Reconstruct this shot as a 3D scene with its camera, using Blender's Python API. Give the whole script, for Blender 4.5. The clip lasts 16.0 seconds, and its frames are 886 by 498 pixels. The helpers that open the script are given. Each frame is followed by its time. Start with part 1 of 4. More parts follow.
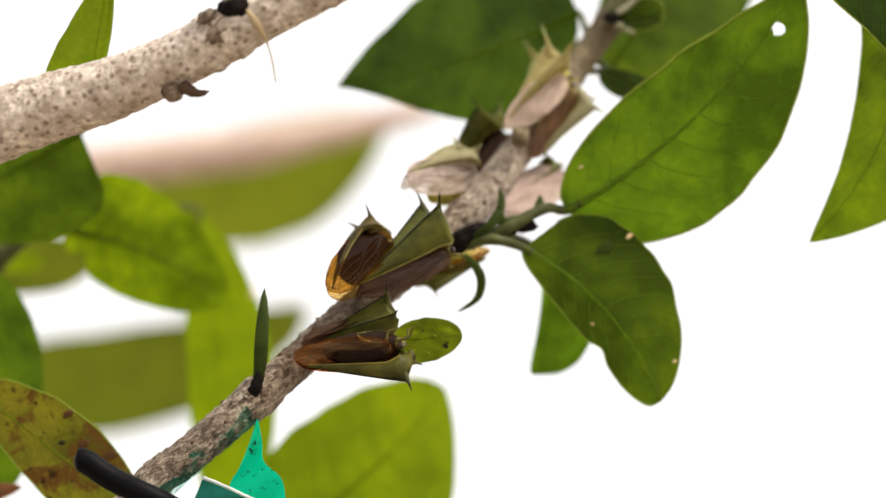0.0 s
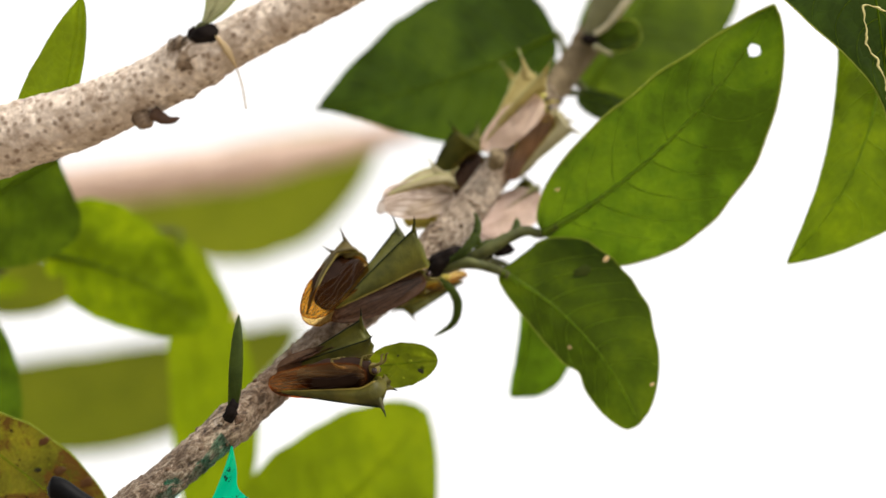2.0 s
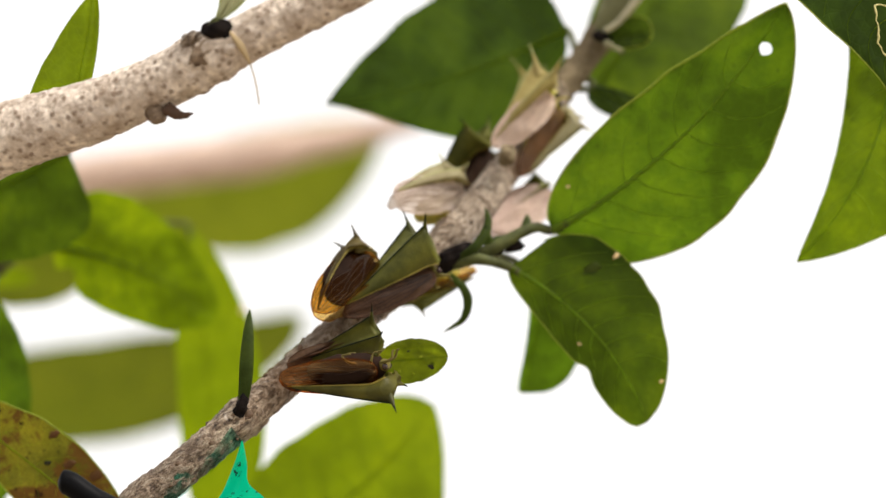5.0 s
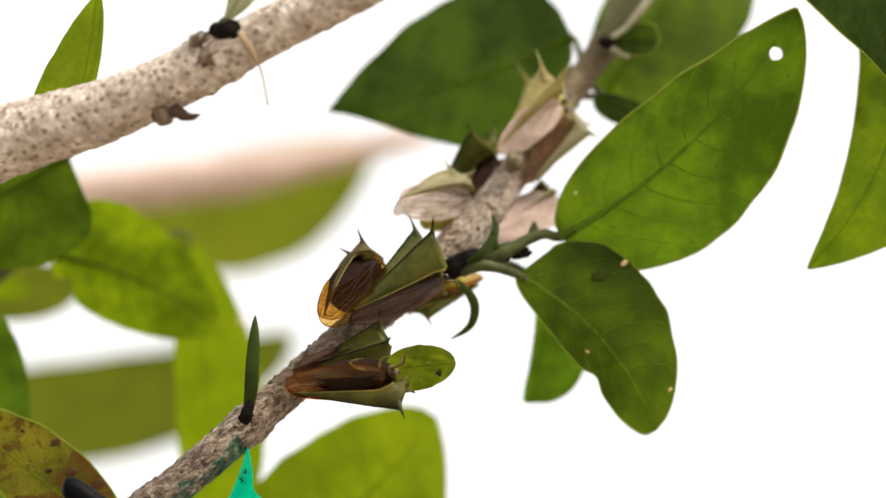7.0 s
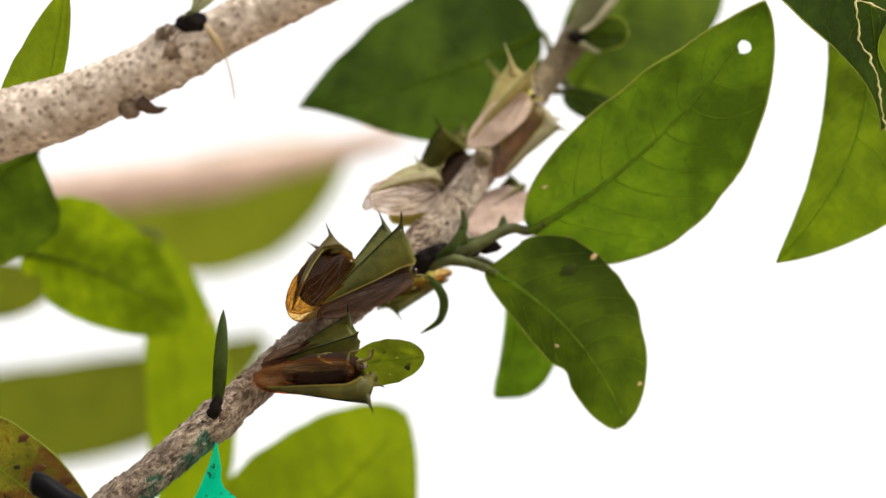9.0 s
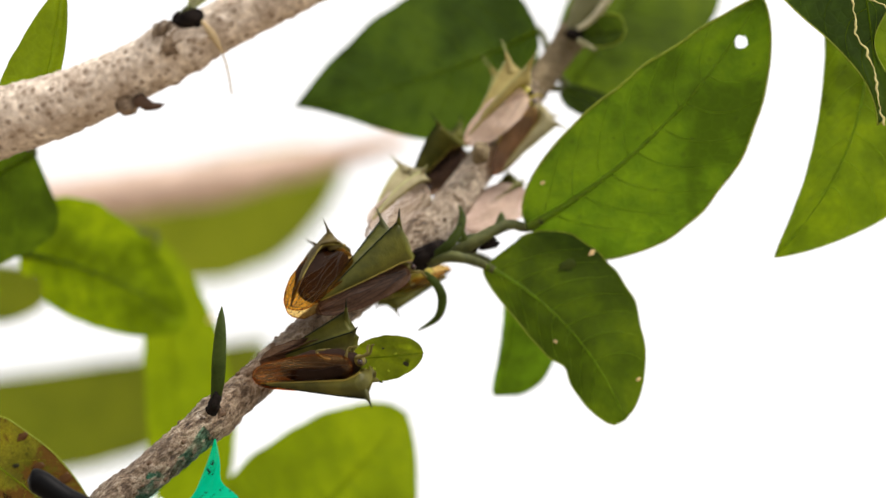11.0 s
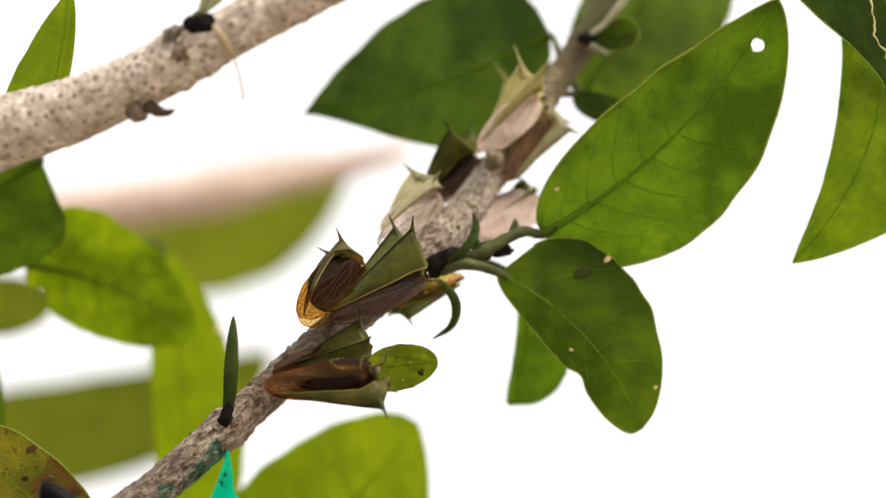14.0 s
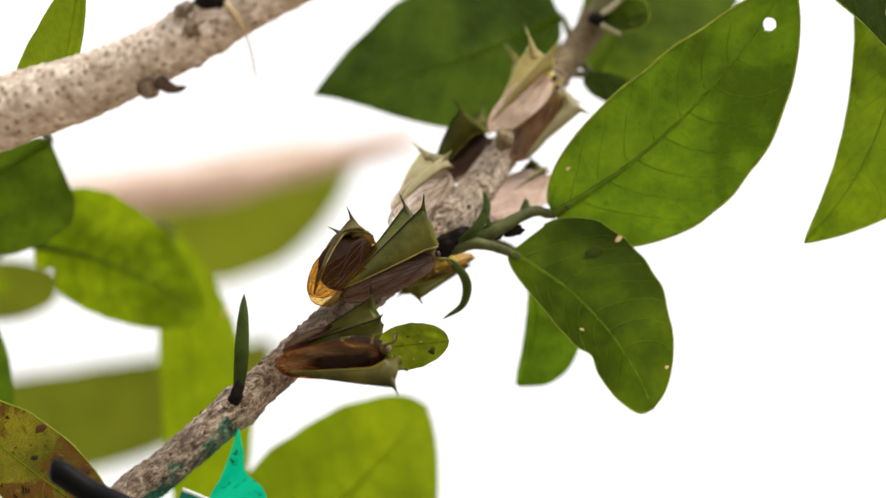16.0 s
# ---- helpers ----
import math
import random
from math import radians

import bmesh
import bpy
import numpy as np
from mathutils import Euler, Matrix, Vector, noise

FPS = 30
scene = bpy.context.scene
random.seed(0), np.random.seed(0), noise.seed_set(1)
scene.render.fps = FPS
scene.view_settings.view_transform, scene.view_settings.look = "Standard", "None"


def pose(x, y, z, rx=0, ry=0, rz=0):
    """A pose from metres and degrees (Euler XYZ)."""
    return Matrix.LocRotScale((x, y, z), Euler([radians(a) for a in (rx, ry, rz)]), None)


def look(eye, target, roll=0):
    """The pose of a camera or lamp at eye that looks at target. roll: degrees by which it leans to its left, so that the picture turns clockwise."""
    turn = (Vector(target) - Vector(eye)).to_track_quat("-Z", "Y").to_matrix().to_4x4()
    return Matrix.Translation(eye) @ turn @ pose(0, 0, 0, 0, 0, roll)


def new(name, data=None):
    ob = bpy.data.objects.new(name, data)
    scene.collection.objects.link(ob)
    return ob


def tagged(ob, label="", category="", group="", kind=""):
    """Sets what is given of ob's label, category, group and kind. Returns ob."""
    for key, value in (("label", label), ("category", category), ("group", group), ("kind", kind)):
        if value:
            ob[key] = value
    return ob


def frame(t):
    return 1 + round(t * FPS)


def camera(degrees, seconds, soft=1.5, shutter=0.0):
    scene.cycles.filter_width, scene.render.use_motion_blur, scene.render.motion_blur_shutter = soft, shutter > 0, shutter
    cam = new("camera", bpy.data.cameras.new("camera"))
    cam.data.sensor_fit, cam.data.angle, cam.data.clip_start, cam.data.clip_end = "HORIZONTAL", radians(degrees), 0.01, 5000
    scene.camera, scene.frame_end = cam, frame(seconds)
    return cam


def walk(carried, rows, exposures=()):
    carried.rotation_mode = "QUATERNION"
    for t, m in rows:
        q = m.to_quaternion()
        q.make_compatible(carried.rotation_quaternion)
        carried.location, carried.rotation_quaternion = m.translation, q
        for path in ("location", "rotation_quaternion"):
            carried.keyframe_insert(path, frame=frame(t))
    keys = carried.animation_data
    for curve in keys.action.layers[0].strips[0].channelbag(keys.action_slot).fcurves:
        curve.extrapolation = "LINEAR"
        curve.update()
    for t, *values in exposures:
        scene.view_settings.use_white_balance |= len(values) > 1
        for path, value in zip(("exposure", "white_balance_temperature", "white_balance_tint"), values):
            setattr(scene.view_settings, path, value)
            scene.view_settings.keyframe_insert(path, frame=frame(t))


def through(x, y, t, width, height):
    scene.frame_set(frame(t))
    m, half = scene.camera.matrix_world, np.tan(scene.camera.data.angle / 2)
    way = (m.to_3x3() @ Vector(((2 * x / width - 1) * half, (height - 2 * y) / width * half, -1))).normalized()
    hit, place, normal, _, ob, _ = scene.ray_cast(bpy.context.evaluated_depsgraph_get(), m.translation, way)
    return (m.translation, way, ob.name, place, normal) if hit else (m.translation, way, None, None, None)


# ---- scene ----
# The plant's own space: millimetres, x to the right of the lens, y away from it, z up; lifted to 1.45 m and leaning back 12 degrees.
PLANT = pose(0, 0, 1.45, 12, 0, 0)

cam = camera(20.0, 16.0, soft=1.5)
cam.data.dof.use_dof = True
cam.data.dof.focus_distance = 0.203
cam.data.dof.aperture_fstop = 23.0

# seconds, eye in millimetres, turn in degrees
PATH = [
    (0.0, -1.760, -222.654, -1.872, 90.0408, 0.0131, -0.1553),
    (0.5, -0.901, -223.130, -0.912, 90.2159, 0.2174, -0.1121),
    (1.0, 0.442, -224.324, -2.284, 90.1598, 0.3570, 0.2047),
    (1.5, 1.039, -225.954, -0.314, 90.3924, 0.1606, 0.1114),
    (2.0, 1.077, -221.996, -0.660, 90.2662, 0.3854, 0.0487),
    (2.5, -0.646, -220.927, 0.233, 90.3824, 0.2122, 0.1769),
    (3.0, -1.470, -219.460, -0.241, 90.3724, 0.1897, -0.1597),
    (3.5, -2.305, -218.849, 0.563, 90.4971, 0.1267, -0.1783),
    (4.0, -1.169, -220.281, 1.856, 90.4113, 0.0260, -0.4376),
    (4.5, -0.071, -221.933, 0.374, 90.0529, -0.1352, -0.3327),
    (5.0, 0.000, -222.314, 0.000, 90.0000, -0.0000, 0.0000),
    (5.2, -0.277, -221.727, 0.058, 89.8798, -0.0970, -0.1203),
    (7.3, -3.372, -218.995, -2.704, 90.7401, -0.0797, -0.7326),
    (7.5, -3.843, -218.357, -3.041, 90.6276, -0.0418, -0.9448),
    (8.0, -3.351, -218.347, -2.949, 90.8661, 0.1468, -0.8633),
    (8.5, -2.212, -219.348, -4.296, 90.6339, 0.1747, -0.9773),
    (9.0, -1.635, -219.563, -3.127, 90.8546, 0.0581, -0.9901),
    (9.2, -0.500, -220.211, -4.360, 90.9193, 0.0896, -0.7941),
    (11.5, -2.175, -219.181, -4.450, 91.1263, 0.4392, -0.9972),
    (12.0, -2.988, -218.457, -4.083, 90.9876, 0.4999, -0.9457),
    (12.5, -3.620, -217.691, -5.061, 91.1572, 0.3750, -1.1450),
    (13.0, -2.659, -217.597, -5.254, 91.3221, 0.5294, -1.1994),
    (13.5, -3.089, -217.043, -4.241, 91.4156, 0.5626, -1.0726),
    (14.0, -3.033, -216.700, -4.843, 91.4253, 0.6768, -1.1011),
    (14.5, -3.877, -216.233, -5.581, 91.3542, 0.7170, -1.0529),
    (15.0, -3.365, -215.974, -4.821, 91.5007, 0.7418, -1.2139),
    (15.5, -3.856, -216.354, -4.952, 91.4210, 0.6412, -1.2153),
    (16.0, -3.894, -216.078, -6.286, 91.3536, 0.6048, -1.0912),
]
walk(cam, [(t, PLANT @ pose(x / 1000, y / 1000, z / 1000, rx, ry, rz)) for t, x, y, z, rx, ry, rz in PATH])

# ---------------------------------------------------------------- light
world = bpy.data.worlds.new("overcast_sky")
scene.world = world
world.use_nodes = True
wn = world.node_tree.nodes
wl = world.node_tree.links
sky = wn.new("ShaderNodeTexSky")
sky.sky_type = "NISHITA"
sky.sun_disc = False
sky.sun_elevation = radians(52)
sky.sun_rotation = radians(115)
sky.dust_density = 4.0
sky.air_density = 1.0
haze = wn.new("ShaderNodeHueSaturation")
haze.inputs["Saturation"].default_value = 0.08
wl.new(sky.outputs[0], haze.inputs["Color"])
cloud = wn.new("ShaderNodeMix")
cloud.data_type = "RGBA"
cloud.inputs[0].default_value = 0.6
cloud.inputs[7].default_value = (10.0, 9.7, 9.5, 1)
wl.new(haze.outputs[0], cloud.inputs[6])
wl.new(cloud.outputs[2], wn["Background"].inputs["Color"])
wn["Background"].inputs["Strength"].default_value = 0.10

sun = new("sun", bpy.data.lights.new("sun", "SUN"))
sun.data.energy = 2.8
sun.data.angle = radians(20)
sun.data.color = (1.0, 0.93, 0.86)
sun.matrix_basis = look((2.3, -1.1, 4.6), (0, 0, 1.45))
scene.view_settings.exposure = 0.73


# ---------------------------------------------------------------- materials
class Nodes:
    """A small node-tree writer."""

    def __init__(self, name):
        self.mat = bpy.data.materials.new(name)
        self.mat.use_nodes = True
        self.tree = self.mat.node_tree
        self.tree.nodes.clear()
        self.out = self.add("ShaderNodeOutputMaterial")
        self.coord = self.add("ShaderNodeTexCoord").outputs["Object"]

    def add(self, kind, **values):
        n = self.tree.nodes.new(kind)
        for key, value in values.items():
            key = key.replace("_", " ")
            if key in n.inputs:
                if isinstance(value, bpy.types.NodeSocket):
                    self.tree.links.new(value, n.inputs[key])
                else:
                    n.inputs[key].default_value = value
        return n

    def noise(self, scale, detail=4.0, rough=0.55, coord=None, distortion=0.0):
        return self.add("ShaderNodeTexNoise", Vector=coord or self.coord, Scale=scale, Detail=detail, Roughness=rough, Distortion=distortion).outputs["Fac"]

    def cells(self, scale, feature="F1", coord=None):
        n = self.add("ShaderNodeTexVoronoi", Vector=coord or self.coord, Scale=scale)
        n.feature = feature
        return n.outputs["Distance"]

    def ramp(self, fac, stops):
        n = self.add("ShaderNodeValToRGB", Fac=fac)
        e = n.color_ramp.elements
        e[0].position, e[0].color = stops[0][0], (*stops[0][1], 1)
        e[1].position, e[1].color = stops[-1][0], (*stops[-1][1], 1)
        for p, c in stops[1:-1]:
            k = e.new(p)
            k.color = (*c, 1)
        return n.outputs["Color"]

    def grey(self, fac, a, b, low=0.0, high=1.0):
        n = self.add("ShaderNodeMapRange", Value=fac)
        n.inputs["From Min"].default_value, n.inputs["From Max"].default_value = a, b
        n.inputs["To Min"].default_value, n.inputs["To Max"].default_value = low, high
        return n.outputs["Result"]

    def mix(self, fac, a, b, blend="MIX"):
        n = self.tree.nodes.new("ShaderNodeMix")
        n.data_type, n.blend_type = "RGBA", blend
        for i, v in ((0, fac), (6, a), (7, b)):
            if isinstance(v, bpy.types.NodeSocket):
                self.tree.links.new(v, n.inputs[i])
            elif i == 0:
                n.inputs[0].default_value = v
            else:
                n.inputs[i].default_value = (*v, 1)
        return n.outputs[2]

    def bump(self, height, strength, distance):
        return self.add("ShaderNodeBump", Height=height, Strength=strength, Distance=distance).outputs["Normal"]

    def shade(self, a, b, fac):
        n = self.add("ShaderNodeMixShader")
        if isinstance(fac, bpy.types.NodeSocket):
            self.tree.links.new(fac, n.inputs[0])
        else:
            n.inputs[0].default_value = fac
        self.tree.links.new(a, n.inputs[1])
        self.tree.links.new(b, n.inputs[2])
        return n.outputs[0]

    def done(self, shader):
        self.tree.links.new(shader, self.out.inputs["Surface"])
        return self.mat


def leaf_material(name, top, through_colour, spots=0.35, patches=None, passing=0.6):
    """Leaf: reflected colour, colour of the light that comes through, dark specks, blotches."""
    n = Nodes(name)
    big = n.mix(0.5, n.noise(260, 4, 0.6), n.noise(95, 3, 0.5))
    fine = n.noise(1500, 5, 0.65)
    net = n.cells(900, "DISTANCE_TO_EDGE")
    mesh_vein = n.grey(net, 0.0, 0.10)
    specks = n.grey(n.cells(520), 0.07, 0.15)
    through_colour = (through_colour[0] * 1.07, *through_colour[1:])
    dark = tuple(c * 0.50 for c in through_colour)
    light = (min(1.0, through_colour[0] * 1.6), min(1.0, through_colour[1] * 1.45), through_colour[2] * 1.2)
    spread = 0.078 if spots else 0.24
    t = n.ramp(big, [(0.5 - spread, dark), (0.5, through_colour), (0.51 + spread, light)])
    t = n.mix(n.grey(fine, 0.35, 0.65, 0.0, 0.35), t, dark)
    t = n.mix(n.grey(mesh_vein, 0, 1, 0.08, 0.0), t, tuple(min(1.0, c * 1.6 + 0.02) for c in through_colour))
    t = n.mix(n.grey(specks, 0, 1, spots, 0.0), t, (0.02, 0.025, 0.005))
    r = n.ramp(big, [(0.3, tuple(c * 0.8 for c in top)), (0.7, tuple(c * 1.25 for c in top))])
    if patches:
        where = n.noise(240, 5, 0.7, distortion=0.5)
        mask = n.grey(where, 0.53, 0.59)
        t = n.mix(mask, t, patches)
        r = n.mix(mask, r, tuple(c * 0.5 for c in patches))
        t = n.mix(n.grey(n.cells(3600, "DISTANCE_TO_EDGE"), 0.0, 0.12, 0.5, 0.0), t, (0.05, 0.035, 0.006))
        ink = n.grey(n.noise(700, 4, 0.7), 0.60, 0.635)
        t = n.mix(ink, t, (0.03, 0.012, 0.004))
        r = n.mix(ink, r, (0.03, 0.015, 0.006))
    relief = n.bump(n.mix(0.5, mesh_vein, fine), 0.22, 0.00015)
    face = n.add("ShaderNodeBsdfPrincipled", Base_Color=r, Roughness=0.5, Specular_IOR_Level=0.12, Normal=relief).outputs[0]
    glow = n.add("ShaderNodeBsdfTranslucent", Color=t, Normal=relief).outputs[0]
    return n.done(n.shade(face, glow, passing))


def vein_material(name, colour, passing=0.45):
    n = Nodes(name)
    v = n.noise(900, 4, 0.6)
    c = n.ramp(v, [(0.3, tuple(k * 0.75 for k in colour)), (0.7, colour)])
    face = n.add("ShaderNodeBsdfPrincipled", Base_Color=c, Roughness=0.5, Specular_IOR_Level=0.2).outputs[0]
    glow = n.add("ShaderNodeBsdfTranslucent", Color=c).outputs[0]
    return n.done(n.shade(face, glow, passing))


def bark_material(name, pale, mid, dark, speck_scale=700, dense=0.0, rough_bark=0.5, mottle=160):
    n = Nodes(name)
    broad = n.noise(mottle, 4, 0.6)
    grain = n.noise(1300, 6, 0.7)
    c = n.ramp(broad, [(0.3, mid), (0.55, pale), (0.75, tuple(min(1, k * 1.15) for k in pale))])
    c = n.mix(n.grey(grain, 0.42, 0.68, 0.0, 0.75), c, mid)
    pores = n.add("ShaderNodeTexVoronoi", Vector=n.coord, Scale=speck_scale, Randomness=1.0)
    uneven = n.tree.nodes.new("ShaderNodeMath")
    uneven.operation = "MULTIPLY_ADD"
    n.tree.links.new(n.noise(2300, 4, 0.65), uneven.inputs[0])
    uneven.inputs[1].default_value = 0.55
    n.tree.links.new(pores.outputs["Distance"], uneven.inputs[2])
    pit = n.grey(uneven.outputs[0], 0.44, 0.66)
    seldom = n.grey(n.noise(430, 3, 0.6), 0.42 - dense, 0.56 - dense)
    pitted = n.mix(seldom, (0, 0, 0), n.mix(pit, (1, 1, 1), (0, 0, 0)))
    c = n.mix(n.mix(1.0, pitted, (0.8, 0.8, 0.8), "MULTIPLY"), c, dark)
    c = n.mix(n.grey(n.noise(mottle * 2.2, 5, 0.65), 0.50, 0.64, 0.0, 0.55), c, tuple(0.5 * (a + b) for a, b in zip(mid, dark)))
    flakes = n.cells(1700)
    c = n.mix(n.grey(flakes, 0.35, 0.75, 0.0, 0.55 * rough_bark), c, dark)
    h = n.mix(0.5, grain, n.mix(rough_bark * 0.6, n.noise(480, 5, 0.65), flakes))
    return n.done(n.add("ShaderNodeBsdfPrincipled", Base_Color=c, Roughness=0.85, Specular_IOR_Level=0.15, Normal=n.bump(h, 1.0, 0.0009)).outputs[0])


def streaked_bark(name, lean, tones, dark_patch):
    """Rough bark with streaks along a stem that leans by so many degrees: four tones from crack to flake, a share of
    broad dark patches.
    """
    n = Nodes(name)
    turned = n.add("ShaderNodeMapping", Vector=n.coord)
    turned.inputs["Rotation"].default_value = (0, radians(lean), 0)
    along = n.add("ShaderNodeMapping", Vector=turned.outputs[0])
    along.inputs["Scale"].default_value = (0.38, 1, 1)
    v = along.outputs[0]
    broad = n.noise(190, 4, 0.6)
    streak = n.noise(2500, 6, 0.74, v, 0.4)
    flake = n.noise(5200, 4, 0.7, v)
    c = n.ramp(streak, list(zip((0.37, 0.45, 0.52, 0.61), tones)))
    c = n.mix(n.grey(broad, 0.36, 0.56, dark_patch, 0.0), c, (0.11, 0.068, 0.038))
    c = n.mix(n.grey(flake, 0.60, 0.70, 0.0, 0.6), c, (0.66, 0.57, 0.43))
    pit = n.grey(n.cells(700), 0.08, 0.18, 0.55, 0.0)
    c = n.mix(pit, c, (0.03, 0.02, 0.015))
    h = n.mix(0.45, streak, flake)
    return n.done(n.add("ShaderNodeBsdfPrincipled", Base_Color=c, Roughness=0.40, Specular_IOR_Level=0.5, Normal=n.bump(h, 1.0, 0.0017)).outputs[0])


def shell_material(name, colour, edge, rough=0.4, passing=0.3):
    n = Nodes(name)
    broad = n.noise(420, 3, 0.55)
    pits = n.cells(5200)
    c = n.ramp(broad, [(0.33, edge), (0.62, colour)])
    c = n.mix(n.grey(pits, 0.1, 0.4, 0.18, 0.0), c, tuple(k * 0.45 for k in colour))
    b = n.bump(pits, 0.3, 0.00008)
    face = n.add("ShaderNodeBsdfPrincipled", Base_Color=c, Roughness=rough, Specular_IOR_Level=0.2, Normal=b).outputs[0]
    glow = n.add("ShaderNodeBsdfTranslucent", Color=c).outputs[0]
    return n.done(n.shade(face, glow, passing))


def wing_material(name, body, clear, through=0.55, milky=0.3):
    """Veined membrane: a tinted film with a fine net of veins."""
    n = Nodes(name)
    net = n.cells(2600, "DISTANCE_TO_EDGE")
    vein = n.grey(net, 0.0, 0.09, 0.8, 0.0)
    broad = n.noise(500, 4, 0.6)
    tint = n.ramp(broad, [(0.3, tuple(k * 0.8 for k in clear)), (0.7, clear)])
    tint = n.mix(vein, tint, tuple(k * 0.4 for k in clear))
    col = n.ramp(broad, [(0.3, tuple(k * 0.7 for k in body)), (0.7, body)])
    film = n.add("ShaderNodeBsdfTransparent", Color=tint).outputs[0]
    glow = n.add("ShaderNodeBsdfTranslucent", Color=tint).outputs[0]
    face = n.add("ShaderNodeBsdfPrincipled", Base_Color=col, Roughness=0.42, Specular_IOR_Level=0.08, Normal=n.bump(net, 0.4, 0.0001)).outputs[0]
    return n.done(n.shade(face, n.shade(film, glow, milky), through))


def plain_material(name, colour, rough, second=None, scale=900, bump=0.2, shine=0.15):
    n = Nodes(name)
    v = n.noise(scale, 5, 0.6)
    c = n.ramp(v, [(0.3, second or tuple(k * 0.7 for k in colour)), (0.7, colour)])
    return n.done(n.add("ShaderNodeBsdfPrincipled", Base_Color=c, Roughness=rough, Specular_IOR_Level=shine, Normal=n.bump(v, bump, 0.0002)).outputs[0])


def tape_material():
    n = Nodes("teal_plastic")
    dirt = n.grey(n.noise(1100, 5, 0.75), 0.60, 0.62)
    c = n.mix(dirt, (0.001, 0.42, 0.25), (0.01, 0.05, 0.04))
    face = n.add("ShaderNodeBsdfPrincipled", Base_Color=c, Roughness=0.4, Specular_IOR_Level=0.15).outputs[0]
    glow = n.add("ShaderNodeBsdfTranslucent", Color=n.mix(dirt, (0.001, 0.80, 0.45), (0.01, 0.05, 0.04))).outputs[0]
    return n.done(n.shade(face, glow, 0.6))


def film_material():
    n = Nodes("teal_film")
    dirt = n.grey(n.noise(500, 5, 0.7), 0.45, 0.62)
    clear = n.add("ShaderNodeBsdfTransparent", Color=n.mix(dirt, (0.22, 0.58, 0.48), (0.10, 0.26, 0.21))).outputs[0]
    face = n.add("ShaderNodeBsdfPrincipled", Base_Color=n.mix(dirt, (0.02, 0.30, 0.20), (0.01, 0.06, 0.05)), Roughness=0.3).outputs[0]
    bare = n.add("ShaderNodeBsdfTransparent").outputs[0]
    worn = n.grey(n.noise(330, 4, 0.65), 0.38, 0.72)
    return n.done(n.shade(n.shade(face, clear, 0.85), bare, worn))


# Unseen ground: its pale colour is chosen to bounce light onto undersides.
def ground_material():
    n = Nodes("pale_bounce_ground")
    c = n.ramp(n.noise(3.0, 6, 0.65), [(0.3, (0.27, 0.21, 0.15)), (0.55, (0.36, 0.30, 0.22)), (0.75, (0.43, 0.37, 0.29))])
    c = n.mix(n.grey(n.noise(60, 5, 0.7), 0.4, 0.7, 0.0, 0.5), c, (0.28, 0.22, 0.15))
    return n.done(n.add("ShaderNodeBsdfPrincipled", Base_Color=c, Roughness=0.95, Normal=n.bump(n.noise(25, 6, 0.7), 0.8, 0.03)).outputs[0])


GREEN = leaf_material("mid_green_leaf", (0.037, 0.065, 0.006), (0.132, 0.265, 0.006))
DEEP = leaf_material("deep_green_leaf", (0.030, 0.052, 0.004), (0.108, 0.195, 0.005))
DROOPING = leaf_material("light_green_leaf", (0.045, 0.075, 0.005), (0.205, 0.35, 0.004), 0.3)
DARK = leaf_material("dark_green_leaf", (0.028, 0.048, 0.011), (0.064, 0.128, 0.009))
THICK = leaf_material("thick_folded_leaf", (0.030, 0.050, 0.008), (0.055, 0.10, 0.006), 0.2, None, 0.4)
FRESH = leaf_material("yellow_green_leaf", (0.055, 0.08, 0.003), (0.335, 0.505, 0.004), 0.0)
LIME = leaf_material("lime_green_leaf", (0.045, 0.078, 0.003), (0.29, 0.455, 0.003), 0.2)
OLIVE = leaf_material("olive_leaf", (0.07, 0.085, 0.01), (0.265, 0.345, 0.015), 0.0)
DULL_OLIVE = leaf_material("dull_olive_leaf", (0.055, 0.066, 0.009), (0.21, 0.275, 0.012), 0.0)
SPOTTED = leaf_material("freckled_green_leaf", (0.05, 0.075, 0.005), (0.28, 0.38, 0.01), 0.85)
SICK = leaf_material("yellowing_leaf", (0.06, 0.062, 0.008), (0.285, 0.29, 0.020), 0.9, (0.17, 0.085, 0.016))
WITHERED = leaf_material("withered_leaf", (0.14, 0.075, 0.04), (0.22, 0.10, 0.045), 0.3)
BRACT = leaf_material("dark_bract", (0.040, 0.058, 0.013), (0.19, 0.28, 0.03), 0.8, None, 0.5)
MID_VEIN = vein_material("mid_green_vein", (0.34, 0.49, 0.05), 0.82)
DARK_VEIN = vein_material("dark_vein", (0.19, 0.29, 0.008), 0.8)
FRESH_VEIN = vein_material("fresh_vein", (0.28, 0.38, 0.006), 0.75)
LIME_VEIN = vein_material("lime_vein", (0.12, 0.19, 0.004), 0.7)
MARGIN = vein_material("leaf_margin", (0.42, 0.50, 0.07), 0.6)
CORKY = plain_material("corky_rim", (0.66, 0.60, 0.28), 0.8, (0.40, 0.36, 0.14), 1500)
STALK = plain_material("green_stalk", (0.095, 0.105, 0.032), 0.6, (0.03, 0.035, 0.012), 750, 0.8)
TWIG_BARK = streaked_bark("twig_bark", 42, ((0.04, 0.023, 0.013), (0.25, 0.168, 0.105), (0.50, 0.37, 0.25), (0.86, 0.73, 0.56)), 0.65)
# Paler copy of the twig's bark: flaky, with the middle's stronger light as colour.
LIT_FLAKY_BARK = streaked_bark("lit_flaky_bark", 50, ((0.10, 0.065, 0.04), (0.42, 0.31, 0.21), (0.68, 0.54, 0.40), (0.92, 0.81, 0.65)), 0.3)
